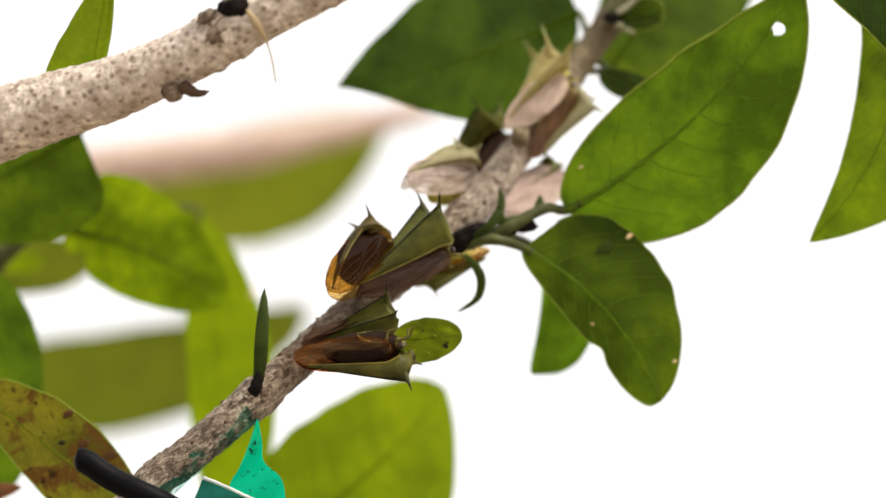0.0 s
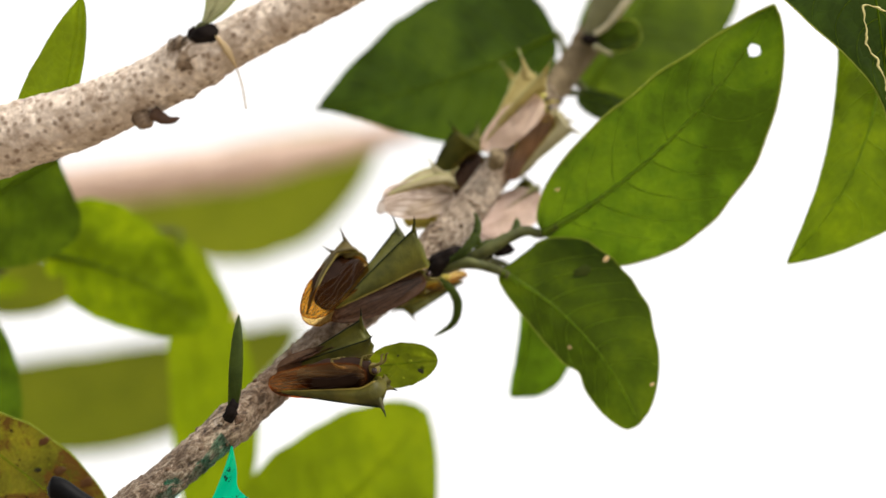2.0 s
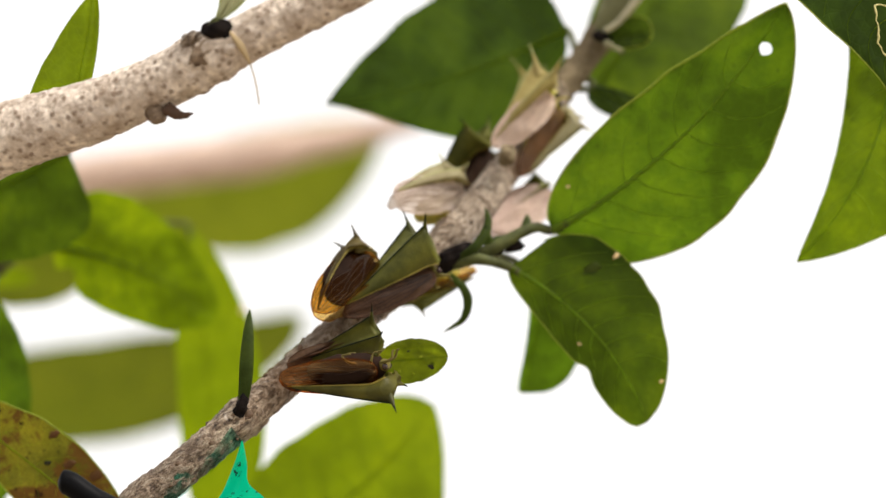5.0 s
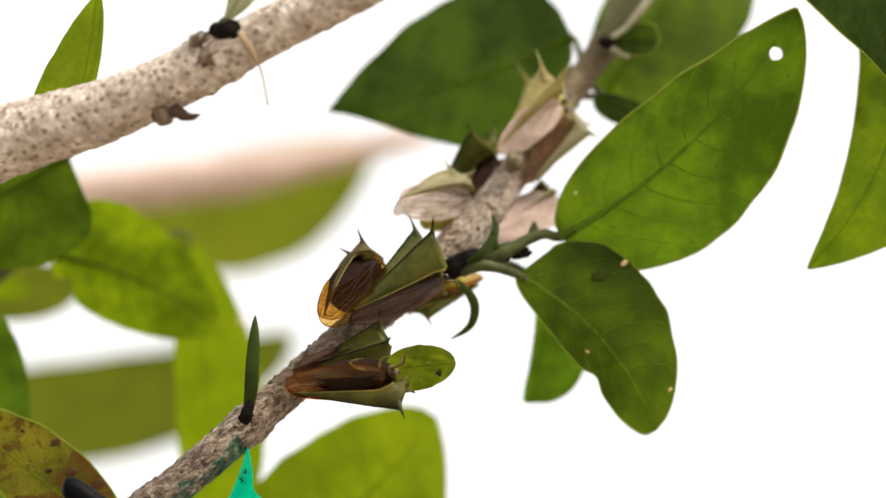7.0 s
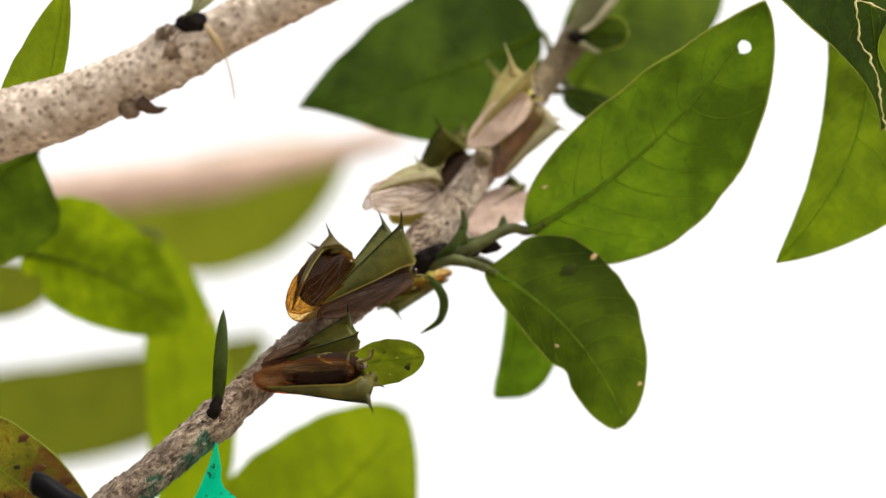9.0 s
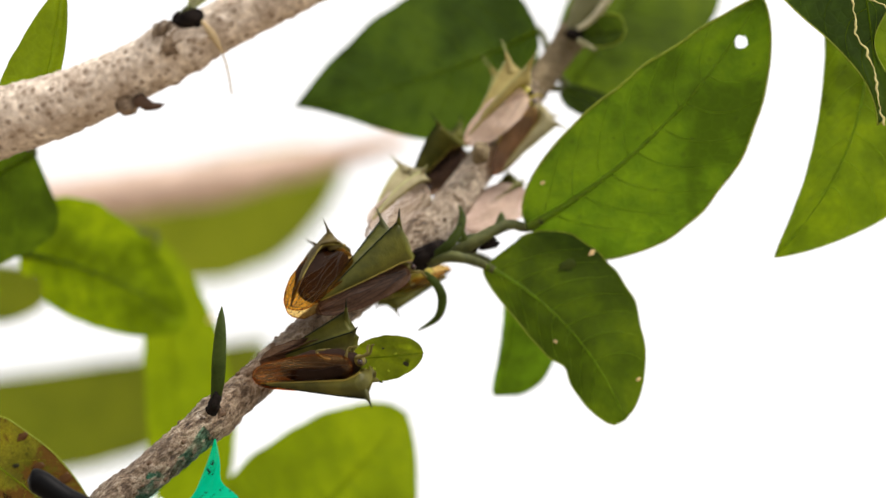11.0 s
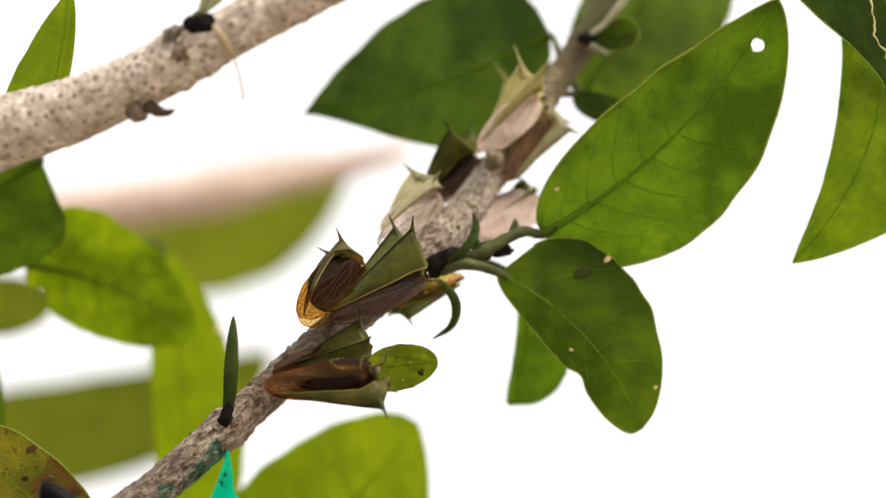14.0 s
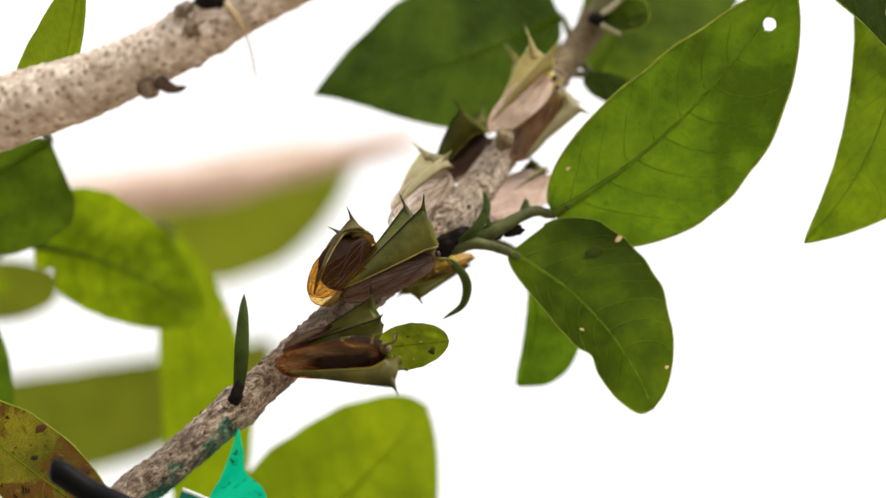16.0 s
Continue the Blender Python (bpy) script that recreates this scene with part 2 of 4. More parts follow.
WART = plain_material("corky_wart", (0.17, 0.105, 0.062), 0.7, (0.06, 0.035, 0.02), 2500, 0.8, 0.35)
BRANCH_BARK = bark_material("speckled_bark", (0.84, 0.735, 0.62), (0.46, 0.368, 0.285), (0.20, 0.135, 0.092), 1350, dense=0.2, mottle=430)
FAR_BARK = bark_material("pinkish_bark", (0.70, 0.54, 0.44), (0.60, 0.45, 0.36), (0.40, 0.27, 0.22), 300)
BLACKENED = plain_material("blackened_bark", (0.016, 0.012, 0.010), 0.9, (0.006, 0.005, 0.005), 1500, 0.8, 0.05)
SHELL = shell_material("green_shell", (0.135, 0.135, 0.022), (0.055, 0.06, 0.012), 0.4, 0.4)
SHELL_EDGE = vein_material("yellowish_shell_edge", (0.36, 0.29, 0.06), 0.3)
SHELL_OLIVE = shell_material("golden_olive_shell", (0.125, 0.115, 0.02), (0.05, 0.05, 0.012), 0.4, 0.4)
SHELL_DARK = shell_material("dark_olive_shell", (0.12, 0.09, 0.022), (0.045, 0.034, 0.01), 0.45, 0.35)
SHELL_PALE = shell_material("pale_green_shell", (0.50, 0.42, 0.16), (0.35, 0.28, 0.10), 0.5, 0.45)
SHELL_WAN = shell_material("wan_green_shell", (0.42, 0.38, 0.22), (0.30, 0.26, 0.14), 0.5, 0.45)
RIDGE = plain_material("black_green_ridge", (0.014, 0.02, 0.012), 0.75, shine=0.05)
RIDGE_PALE = plain_material("pale_ridge", (0.42, 0.42, 0.18), 0.4)
WING_BROWN = wing_material("amber_brown_wing", (0.07, 0.035, 0.018), (0.97, 0.66, 0.22), 0.93, 0.2)
WING_RED = wing_material("coppery_wing", (0.075, 0.034, 0.018), (0.95, 0.56, 0.23), 0.93, 0.10)
WING_TIPPED = wing_material("greyish_pink_wing", (0.74, 0.62, 0.55), (0.97, 0.86, 0.76), 0.66, 0.5)
WING_PALE = wing_material("pale_pinkish_wing", (0.90, 0.70, 0.58), (0.97, 0.84, 0.73), 0.3, 0.6)
WING_ROSE = wing_material("rosy_grey_wing", (0.62, 0.46, 0.385), (0.95, 0.80, 0.70), 0.35, 0.5)
WING_GREY = wing_material("greyish_brown_wing", (0.066, 0.035, 0.022), (0.62, 0.40, 0.27), 0.5)
WING_UMBER = wing_material("umber_wing", (0.20, 0.125, 0.085), (0.82, 0.55, 0.38), 0.62, 0.35)
PALE_WING_VEIN = plain_material("pale_wing_vein", (0.11, 0.065, 0.045), 0.5)
PINK_WING_VEIN = plain_material("pinkish_wing_vein", (0.42, 0.29, 0.23), 0.5)
WING_VEIN = plain_material("wing_vein", (0.022, 0.013, 0.009), 0.6)
BELLY_DARK = plain_material("dark_brown_belly", (0.022, 0.012, 0.008), 0.8, (0.012, 0.007, 0.005), shine=0.03)
HEAD = plain_material("olive_head", (0.16, 0.13, 0.03), 0.5, (0.08, 0.07, 0.02))
HEAD_DARK = plain_material("dark_head", (0.05, 0.04, 0.015), 0.5, (0.025, 0.02, 0.01))
BELLY = plain_material("yellow_belly", (0.50, 0.42, 0.06), 0.5, (0.32, 0.30, 0.06))
PALE_SHOOT = vein_material("pale_shoot", (0.36, 0.37, 0.20), 0.35)
FOLDED_SHOOT = vein_material("folded_shoot", (0.20, 0.20, 0.10), 0.15)
CREAM_EDGE = vein_material("cream_leaf_edge", (0.62, 0.58, 0.40), 0.3)
YOUNG_BARK = bark_material("young_bark", (0.27, 0.21, 0.125), (0.16, 0.125, 0.07), (0.07, 0.05, 0.03), 1500, dense=0.05, rough_bark=0.4)
SHOOT_BARK = bark_material("greenish_bark", (0.42, 0.40, 0.25), (0.25, 0.24, 0.13), (0.10, 0.085, 0.05), 1300, dense=0.0, rough_bark=0.3)
STRAW = vein_material("straw_hair", (0.60, 0.46, 0.26), 0.3)
THORN = plain_material("dark_thorn", (0.10, 0.058, 0.038), 0.8, (0.05, 0.03, 0.02))
NODE_BARK = bark_material("node_bark", (0.33, 0.245, 0.17), (0.15, 0.105, 0.07), (0.06, 0.038, 0.026), 1350, dense=0.32, mottle=520)
SCAR_DARK = vein_material("dark_scar", (0.03, 0.03, 0.012), 0.4)
SCAR_BROWN = vein_material("brown_blotch", (0.16, 0.075, 0.025), 0.5)
SCAR_PALE = vein_material("pale_scar", (0.95, 0.72, 0.38), 0.3)
SCAR_SOFT = vein_material("browned_spot", (0.07, 0.10, 0.01), 0.5)
SCAR_YELLOW = vein_material("yellow_speck", (0.50, 0.58, 0.04), 0.7)
LEG = vein_material("olive_leg", (0.17, 0.14, 0.035), 0.35)
LEG_YELLOW = vein_material("yellow_leg", (0.50, 0.42, 0.07), 0.35)
EYE = plain_material("dark_eye", (0.03, 0.012, 0.01), 0.15, shine=0.5)
TAPE = tape_material()
FILM = film_material()
FOLD_EDGE = vein_material("whitened_crease", (0.80, 0.85, 0.82), 0.3)
FOLDED = vein_material("dark_teal_film", (0.01, 0.17, 0.125), 0.35)
BLACK_PLASTIC = plain_material("black_plastic", (0.003, 0.003, 0.0035), 0.5, shine=0.06)
GROUND = ground_material()


# ---------------------------------------------------------------- building helpers
def thing(name, origin, label, category, group=""):
    """An Empty at a point of the plant's space (mm)."""
    ob = new(name)
    ob.empty_display_size = 0.002
    ob.matrix_basis = PLANT @ Matrix.Translation(Vector(origin) / 1000)
    ob["origin_mm"] = list(origin)
    return tagged(ob, label, category, group)


def part(name, bm, material, parent, label="", kind=""):
    """Links a bmesh as one mesh under a thing or a part; its vertices are in the plant's millimetres."""
    top = parent
    while top.parent:
        top = top.parent
    o = Vector(top["origin_mm"])
    for v in bm.verts:
        v.co = (v.co - o) / 1000
    me = bpy.data.meshes.new(name)
    bm.to_mesh(me)
    bm.free()
    me.materials.append(material)
    for p in me.polygons:
        p.use_smooth = True
    ob = new(name, me)
    ob.parent = parent
    return tagged(ob, label, kind=kind)


def curve_points(points, steps):
    """A smooth line through the points (Catmull-Rom)."""
    p = [Vector(q) for q in points]
    p = [p[0] * 2 - p[1]] + p + [p[-1] * 2 - p[-2]]
    out = []
    for i in range(1, len(p) - 2):
        for k in range(steps):
            t = k / steps
            a, b, c, d = p[i - 1:i + 3]
            out.append(0.5 * (2 * b + (c - a) * t + (2 * a - 5 * b + 4 * c - d) * t * t + (3 * b - a - 3 * c + d) * t ** 3))
    return out + [p[-2]]


def tube(bm, points, radius, sides=8, rough=0.0, grain=1.0, seed=0.0):
    """Sweeps a round section along the points. radius: a number or a function of 0..1."""
    n = len(points)
    rings = []
    side = None
    for i, p in enumerate(points):
        d = (points[min(i + 1, n - 1)] - points[max(i - 1, 0)]).normalized()
        if side is None:
            side = d.orthogonal().normalized()
        side = (side - d * side.dot(d)).normalized()
        up = d.cross(side)
        r = radius(i / (n - 1)) if callable(radius) else radius
        ring = []
        for k in range(sides):
            a = 2 * math.pi * k / sides
            w = side * math.cos(a) + up * math.sin(a)
            q = p + w * r
            if rough:
                s = Vector((seed, seed * 0.7, 0))
                q += w * rough * (noise.noise(q * grain + s) + 0.55 * noise.noise(q * grain * 2.7 + s) + 0.5 * noise.noise(q * grain * 6.1 + s))
            ring.append(bm.verts.new(q))
        rings.append(ring)
    for a, b in zip(rings, rings[1:]):
        for k in range(sides):
            bm.faces.new((a[k], a[(k + 1) % sides], b[(k + 1) % sides], b[k]))
    bm.faces.new(rings[0][::-1])
    bm.faces.new(rings[-1])
    return rings


def blob(bm, centre, axes, turn=None, rough=0.0, seg=16, seed=0.0):
    """An uneven rounded lump."""
    m = Matrix.Translation(centre) @ (turn or Matrix.Identity(4)) @ Matrix.Diagonal((*axes, 1))
    made = bmesh.ops.create_uvsphere(bm, u_segments=seg, v_segments=max(6, seg * 2 // 3), radius=1.0)["verts"]
    for v in made:
        if rough:
            v.co *= 1 + rough * (noise.noise(v.co * 1.7 + Vector((seed, 0, 0))) + 0.5 * noise.noise(v.co * 4 + Vector((0, seed, 0))))
        v.co = m @ v.co


class Sheet:
    """A blade between base and tip: half widths on both sides, bowed and folded."""

    def __init__(self, base, tip, left, right, bow=0.0, sag=0.0, fold=0.0, roll=0.0, round_base=0.6, sharp_tip=0.8, curl=0.0, wave=0.0, bites=(), seed=0.0, face=(0, -1, 0), left_ends=None, right_ends=None):
        self.a, b = Vector(base), Vector(tip)
        self.length = (b - self.a).length
        self.d = (b - self.a).normalized()
        n = Vector(face)
        n = (n - self.d * n.dot(self.d)).normalized()
        self.n = Matrix.Rotation(radians(roll), 3, self.d) @ n
        self.r = self.d.cross(self.n)
        c = max(0.25, math.cos(radians(roll)))
        self.left, self.right, self.bow = left / c, right / c, bow
        self.sag, self.fold, self.curl, self.wave, self.bites, self.seed = sag, fold, curl, wave, bites, seed
        self.ends = {-1: left_ends or (round_base, sharp_tip), 1: right_ends or (round_base, sharp_tip)}

    def half(self, s, u):
        s = min(max(s, 0.0), 1.0)
        m1, m2 = self.ends[-1 if u < 0 else 1]
        k = m1 / (m1 + m2)
        w = (self.left if u < 0 else self.right) * s ** m1 * (1 - s) ** m2 / (k ** m1 * (1 - k) ** m2)
        w *= 1 + 0.035 * noise.noise(Vector((s * 9, 3.0 if u > 0 else 8.0, self.seed)))
        for s0, side, depth, width in self.bites:
            if side * u > 0:
                w *= 1 - depth * math.exp(-((s - s0) / width) ** 2)
        return w

    def at(self, s, u, lift=0.0):
        w = self.half(s, u)
        arch = 4 * s * (1 - s)
        h = self.sag * arch + self.fold * abs(u) ** 1.3 * w - self.curl * (s ** 3) * self.length
        h += self.wave * math.sin(7.5 * s + (2.1 if u > 0 else 0.0) + self.seed) * abs(u) ** 2
        h += 0.25 * noise.noise(Vector((s * 4, u * 2, self.seed + 5)))
        return self.a + self.d * (self.length * s) + self.r * (self.bow * arch + u * w) + self.n * (h + lift)

    def fill(self, bm, rows=56, cols=24, hole=None, rim=0.0):
        grid = [[bm.verts.new(self.at(i / rows, 2 * j / cols - 1)) for j in range(cols + 1)] for i in range(rows + 1)]
        for i in range(rows):
            for j in range(cols):
                if hole and sum(((g - hole[0]).length < hole[1] * (1 + 0.5 * noise.noise((g - hole[0]) * 1.1))) for g in (grid[i][j].co, grid[i + 1][j].co, grid[i + 1][j + 1].co, grid[i][j + 1].co)) > 1:
                    continue
                bm.faces.new((grid[i][j], grid[i + 1][j], grid[i + 1][j + 1], grid[i][j + 1]))
        if rim:
            for u in (-1, 1):
                tube(bm, [self.at(i / 70, u) for i in range(71)], rim, 5)
        return self


def leaf(parent, base, tip, left, right, material, veins, stalk=(), pairs=7, vein_size=1.0, hole=None, label="", stalk_size=0.32, scars=(), margin=0.0, **shape):
    """A leaf under its shoot: blade, midrib with stalk, side veins."""
    sh = Sheet(base, tip, left, right, **shape)
    bm = bmesh.new()
    spot = None
    if hole:
        spot = (sh.at(hole[0], hole[1]), hole[2])
    sh.fill(bm, hole=spot, rows=240 if hole else 56, cols=120 if hole else 24)
    blade = part("leaf", bm, material, parent, label)
    if margin:
        bm = bmesh.new()
        for u in (-1, 1):
            tube(bm, [sh.at(0.01 + 0.99 * i / 90, u) for i in range(91)], margin, 6)
        part("margin", bm, MARGIN, blade, "pale thickened leaf edge")
    size = max(left, right) / 9 * vein_size
    bm = bmesh.new()
    tube(bm, [sh.at(q / 60, 0.0, 0.04) for q in range(0, 58)], lambda t: 0.10 * size * (1 - t) ** 0.8 + 0.03 + 0.20 * size * math.exp(-6 * t), 9)
    part("midrib", bm, veins, blade)
    if stalk:
        bm = bmesh.new()
        line = curve_points([Vector(p) for p in stalk] + [sh.at(0.0, 0.0), sh.at(0.05, 0.0, 0.05)], 8)
        tube(bm, line, lambda t: stalk_size * (1.25 - 0.62 * t), 12, 0.04, 2.0)
        part("petiole", bm, STALK, blade)
    if pairs:
        bm = bmesh.new()
        for side in (-1, 1):
            for i in range(pairs):
                s0 = 0.06 + 0.74 * (i + (0.25 if side > 0 else 0.0)) / pairs
                reach = 0.20 - 0.05 * i / pairs
                pts = [sh.at(min(0.985, s0 + reach * t ** 1.5), side * 0.93 * t ** 0.92, 0.02) for t in [q / 14 for q in range(15)]]
                tube(bm, pts, lambda t: (0.028 * (1 - t) + 0.012) * size, 5)
        part("side_vein", bm, veins, blade, kind="stuff")
    for s0, u0, width, colour in scars:
        bm = bmesh.new()
        blob(bm, sh.at(s0, u0, 0.06), (width, 0.05, width * 0.6), pose(0, 0, 0, 0, 40 * u0, 0), 0.35, 12, s0 * 9)
        part("scar", bm, colour, blade, "small scar on the blade")
    return blade


# ---------------------------------------------------------------- ground
bm = bmesh.new()
size = 400.0
cells = 40
g = [[bm.verts.new((size * (2 * (i / cells) - 1) ** 3, size * (2 * (j / cells) - 1) ** 3, 0)) for j in range(cells + 1)] for i in range(cells + 1)]
for i in range(cells):
    for j in range(cells):
        bm.faces.new((g[i][j], g[i + 1][j], g[i + 1][j + 1], g[i][j + 1]))
for v in bm.verts:
    v.co.z = 0.03 * noise.noise(v.co * 0.6) if v.co.length < 60 else 0
me = bpy.data.meshes.new("ground")
bm.to_mesh(me)
bm.free()
me.materials.append(GROUND)
tagged(new("ground", me), "unseen ground under the shrub, made pale to bounce light up", "ground", kind="structure")


def soil(x, y):
    """The point of the ground below, in the plant's millimetres."""
    return PLANT.inverted() @ Vector((x, y, -0.02)) * 1000


# ---------------------------------------------------------------- main twig
LINE = [(-26.61, -18, -22.70), (-22.35, -17, -18.89), (-16.55, -14.5, -13.97), (-13.43, -12, -11.21), (-10.00, -9.5, -8.09), (-6.49, -7, -5.04), (-2.89, -4.5, -2.40), (0.55, -1.5, 0.79), (3.45, 1.5, 4.21), (6.19, 5, 7.98), (9.14, 8.5, 12.15), (11.96, 11, 16.06), (14.71, 13, 19.90), (17.10, 14.5, 23.49), (20.24, 17, 28.31), (23.39, 19, 33.16), (26.87, 21, 38.36)]
root = soil(-0.12, -0.02)
foot = [root, root.lerp(Vector(LINE[0]), 0.35) + Vector((-28, 12, 0)), root.lerp(Vector(LINE[0]), 0.75) + Vector((-26, 8, 0)), Vector(LINE[0]) + Vector((-16, -1, -20))]
twig = thing("twig", root, "rough grey-brown leafy twig crowded with treehoppers", "twig")
bm = bmesh.new()
line = curve_points(foot, 12)[:-1] + curve_points([foot[-1]] + LINE, 44)
total = len(line)


def twig_radius(t):
    i = t * (total - 1)
    start = 37
    if i < start:
        return 4.2 - 2.66 * (i / start)
    k = (i - start) / 659
    knots = 0.26 * math.exp(-((k - 0.20) / 0.012) ** 2) + 0.25 * math.exp(-((k - 0.535) / 0.016) ** 2) + 0.25 * math.exp(-((k - 0.72) / 0.012) ** 2) + 0.2 * math.exp(-((k - 0.86) / 0.012) ** 2)
    return float(np.interp(k, (0, 0.30, 0.42, 0.50, 0.60, 0.667, 0.72, 1.0), (1.54, 1.50, 1.60, 1.50, 1.58, 1.36, 1.30, 1.18))) + knots


CUT = int(total * 0.70)
NODE = int(total * 0.505)
tube(bm, line[:NODE + 1], lambda t: twig_radius(t * NODE / (total - 1)), 72, 0.15, 1.6)
stem = part("stem", bm, TWIG_BARK, twig)
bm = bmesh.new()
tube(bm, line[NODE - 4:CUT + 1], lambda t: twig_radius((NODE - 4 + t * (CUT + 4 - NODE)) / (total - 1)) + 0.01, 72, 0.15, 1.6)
part("upper_stem", bm, LIT_FLAKY_BARK, twig, "flaky middle of the twig, paler also for the stronger light on it")
bm = bmesh.new()
tube(bm, line[CUT - 6:], lambda t: twig_radius((CUT - 6 + t * (total - 1 - CUT + 6)) / (total - 1)) + 0.02, 48, 0.13, 1.6)
part("young_stem", bm, YOUNG_BARK, twig, "greenish brown young end of the twig")
bm = bmesh.new()
for i in range(150):
    at = random.randrange(60, CUT - 4)
    d = (line[at + 1] - line[at]).normalized()
    w = Matrix.Rotation(random.uniform(0, 2 * math.pi), 3, d) @ d.orthogonal().normalized()
    z = random.uniform(0.07, 0.21)
    blob(bm, line[at] + w * (twig_radius(at / (total - 1)) - 0.02), (z * random.uniform(1.0, 1.9), z, z * 0.9), d.to_track_quat("X", "Z").to_matrix().to_4x4(), 0.4, 7, i)
part("wart", bm, WART, stem, "small brown corky warts", kind="stuff")

# ---- scars, buds and bracts on the twig
bm = bmesh.new()
blob(bm, (1.10, -4, -0.68), (1.9, 1.2, 1.0), pose(0, 0, 0, 0, -25, 0), 0.3, 28, 2)
blob(bm, (0.21, -3.5, -1.27), (0.9, 1.0, 0.9), None, 0.3, 20, 5)
part("bud_base", bm, BLACKENED, twig, "blackened leaf base")
bm = bmesh.new()
blob(bm, (4.64, -4, -0.09), (0.9, 0.7, 0.42), pose(0, 0, 0, 0, -20, 0), 0.35, 20, 4)
blob(bm, (6.23, -3.5, 0.20), (0.9, 0.6, 0.45), pose(0, 0, 0, 0, -15, 0), 0.4, 20, 6)
part("bud_base", bm, BLACKENED, twig, "dark bud scales between the leaf stalks")
bm = bmesh.new()
blob(bm, (-16.48, -16.2, -12.63), (0.50, 0.6, 0.95), pose(0, 0, 0, 0, 20, 0), 0.35, 18, 3)
blob(bm, (-16.72, -16, -13.38), (0.66, 0.5, 0.5), pose(0, 0, 0, 0, -35, 0), 0.4, 18, 13)
part("bud_base", bm, BLACKENED, twig, "blackened leaf base")
bm = bmesh.new()
blob(bm, (-15.99, -15.9, -13.62), (0.42, 0.4, 0.40), None, 0.35, 16, 23)
part("leaf_scar", bm, WART, twig, "small brown bud beside the bract")
bm = bmesh.new()
tube(bm, curve_points([(5.59, 1.6, 7.81), (5.72, 0.6, 8.32), (5.88, 1, 8.99)], 6), lambda t: 0.80 - 0.6 * abs(t - 0.5), 20, 0.34, 1.6)
part("leaf_scar", bm, YOUNG_BARK, twig, "rounded leaf scar")
bm = bmesh.new()
blob(bm, (-17.38, -15.9, -14.27), (0.85, 0.42, 0.60), pose(0, 0, 0, 0, 38, 0), 0.30, 24, 7)
part("leaf_scar", bm, BRANCH_BARK, twig, "raised pale leaf scar")


def bract(points, width, label="narrow dark green bract"):
    """A thick narrow young leaf along a bent line."""
    bm = bmesh.new()
    pts = curve_points(points, 10)
    rings = tube(bm, pts, lambda t: width * max(0.06, math.sin(math.pi * min(1.0, 0.12 + 0.88 * t)) ** 0.7), 12)
    n = len(rings)
    for i, ring in enumerate(rings):
        for v in ring:
            c = pts[i]
            v.co.y = c.y + (v.co.y - c.y) * 0.4
    part("bract", bm, BRACT, twig, label)


bract([(-16.54, -16, -13.01), (-16.22, -16.5, -11.32), (-16.08, -16.5, -9.09), (-15.98, -16, -6.79), (-15.95, -15, -4.99)], 0.60)
bract([(0.69, -5, -2.26), (1.65, -6, -3.23), (2.14, -6, -4.50), (1.71, -5.5, -6.06), (0.05, -5, -7.20)], 0.40)
bract([(1.47, -5, -0.69), (2.64, -5.4, 0.09), (3.58, -5, 1.27), (3.94, -4.5, 2.45), (3.65, -4, 3.59)], 0.42)
bract([(3.85, -4, -0.29), (4.03, -4.6, 0.49), (3.99, -4.4, 1.57)], 0.30, "short brown-tipped bract")
bract([(6.98, -2, 1.61), (7.35, -1.4, 2.22), (7.42, -1, 3.07)], 0.42, "small rounded green bud leaf")
bract([(3.60, -2, 0.42), (4.61, -1.6, 0.72), (5.62, -1, 1.23)], 0.40, "small green bud leaf")

bm = bmesh.new()
tube(bm, curve_points([(14.56, 11, 20.12), (15.37, 10.6, 21.65), (16.71, 10.4, 23.82), (18.29, 10.6, 26.44), (20.46, 11, 30.13), (23.18, 12, 34.44)], 10), lambda t: 0.55 + 1.9 * min(1.0, t * 1.6) - 1.2 * max(0.0, t - 0.6), 24, 0.10, 0.9)
for v in bm.verts:
    v.co.y = 10.6 + (v.co.y - 10.6) * 0.5
folded = part("side_shoot", bm, FOLDED_SHOOT, twig, "pale grey-green folded young leaf")
bm = bmesh.new()
tube(bm, curve_points([(14.98, 9.6, 20.11), (16.20, 9.2, 20.91), (17.51, 8.8, 22.53), (18.96, 8.8, 24.49), (20.42, 9, 26.58), (22.66, 9.6, 29.96)], 10), lambda t: 0.22 + 0.45 * t * (1 - 0.3 * t), 14, 0.05, 1.2)
part("rolled_edge", bm, CREAM_EDGE, folded, "cream rolled edge")
bm = bmesh.new()
tube(bm, curve_points([(14.98, 9.5, 19.07), (15.77, 9, 18.52), (16.59, 9, 18.10)], 6), lambda t: 0.34 - 0.16 * t, 10, 0.08, 2.0)
part("stub", bm, SHOOT_BARK, twig, "short broken stub")
bm = bmesh.new()
blob(bm, (14.70, 10, 19.63), (0.9, 0.6, 0.5), pose(0, 0, 0, 0, 15, 0), 0.35, 20, 9)
part("bud_base", bm, BLACKENED, twig, "blackened leaf base")

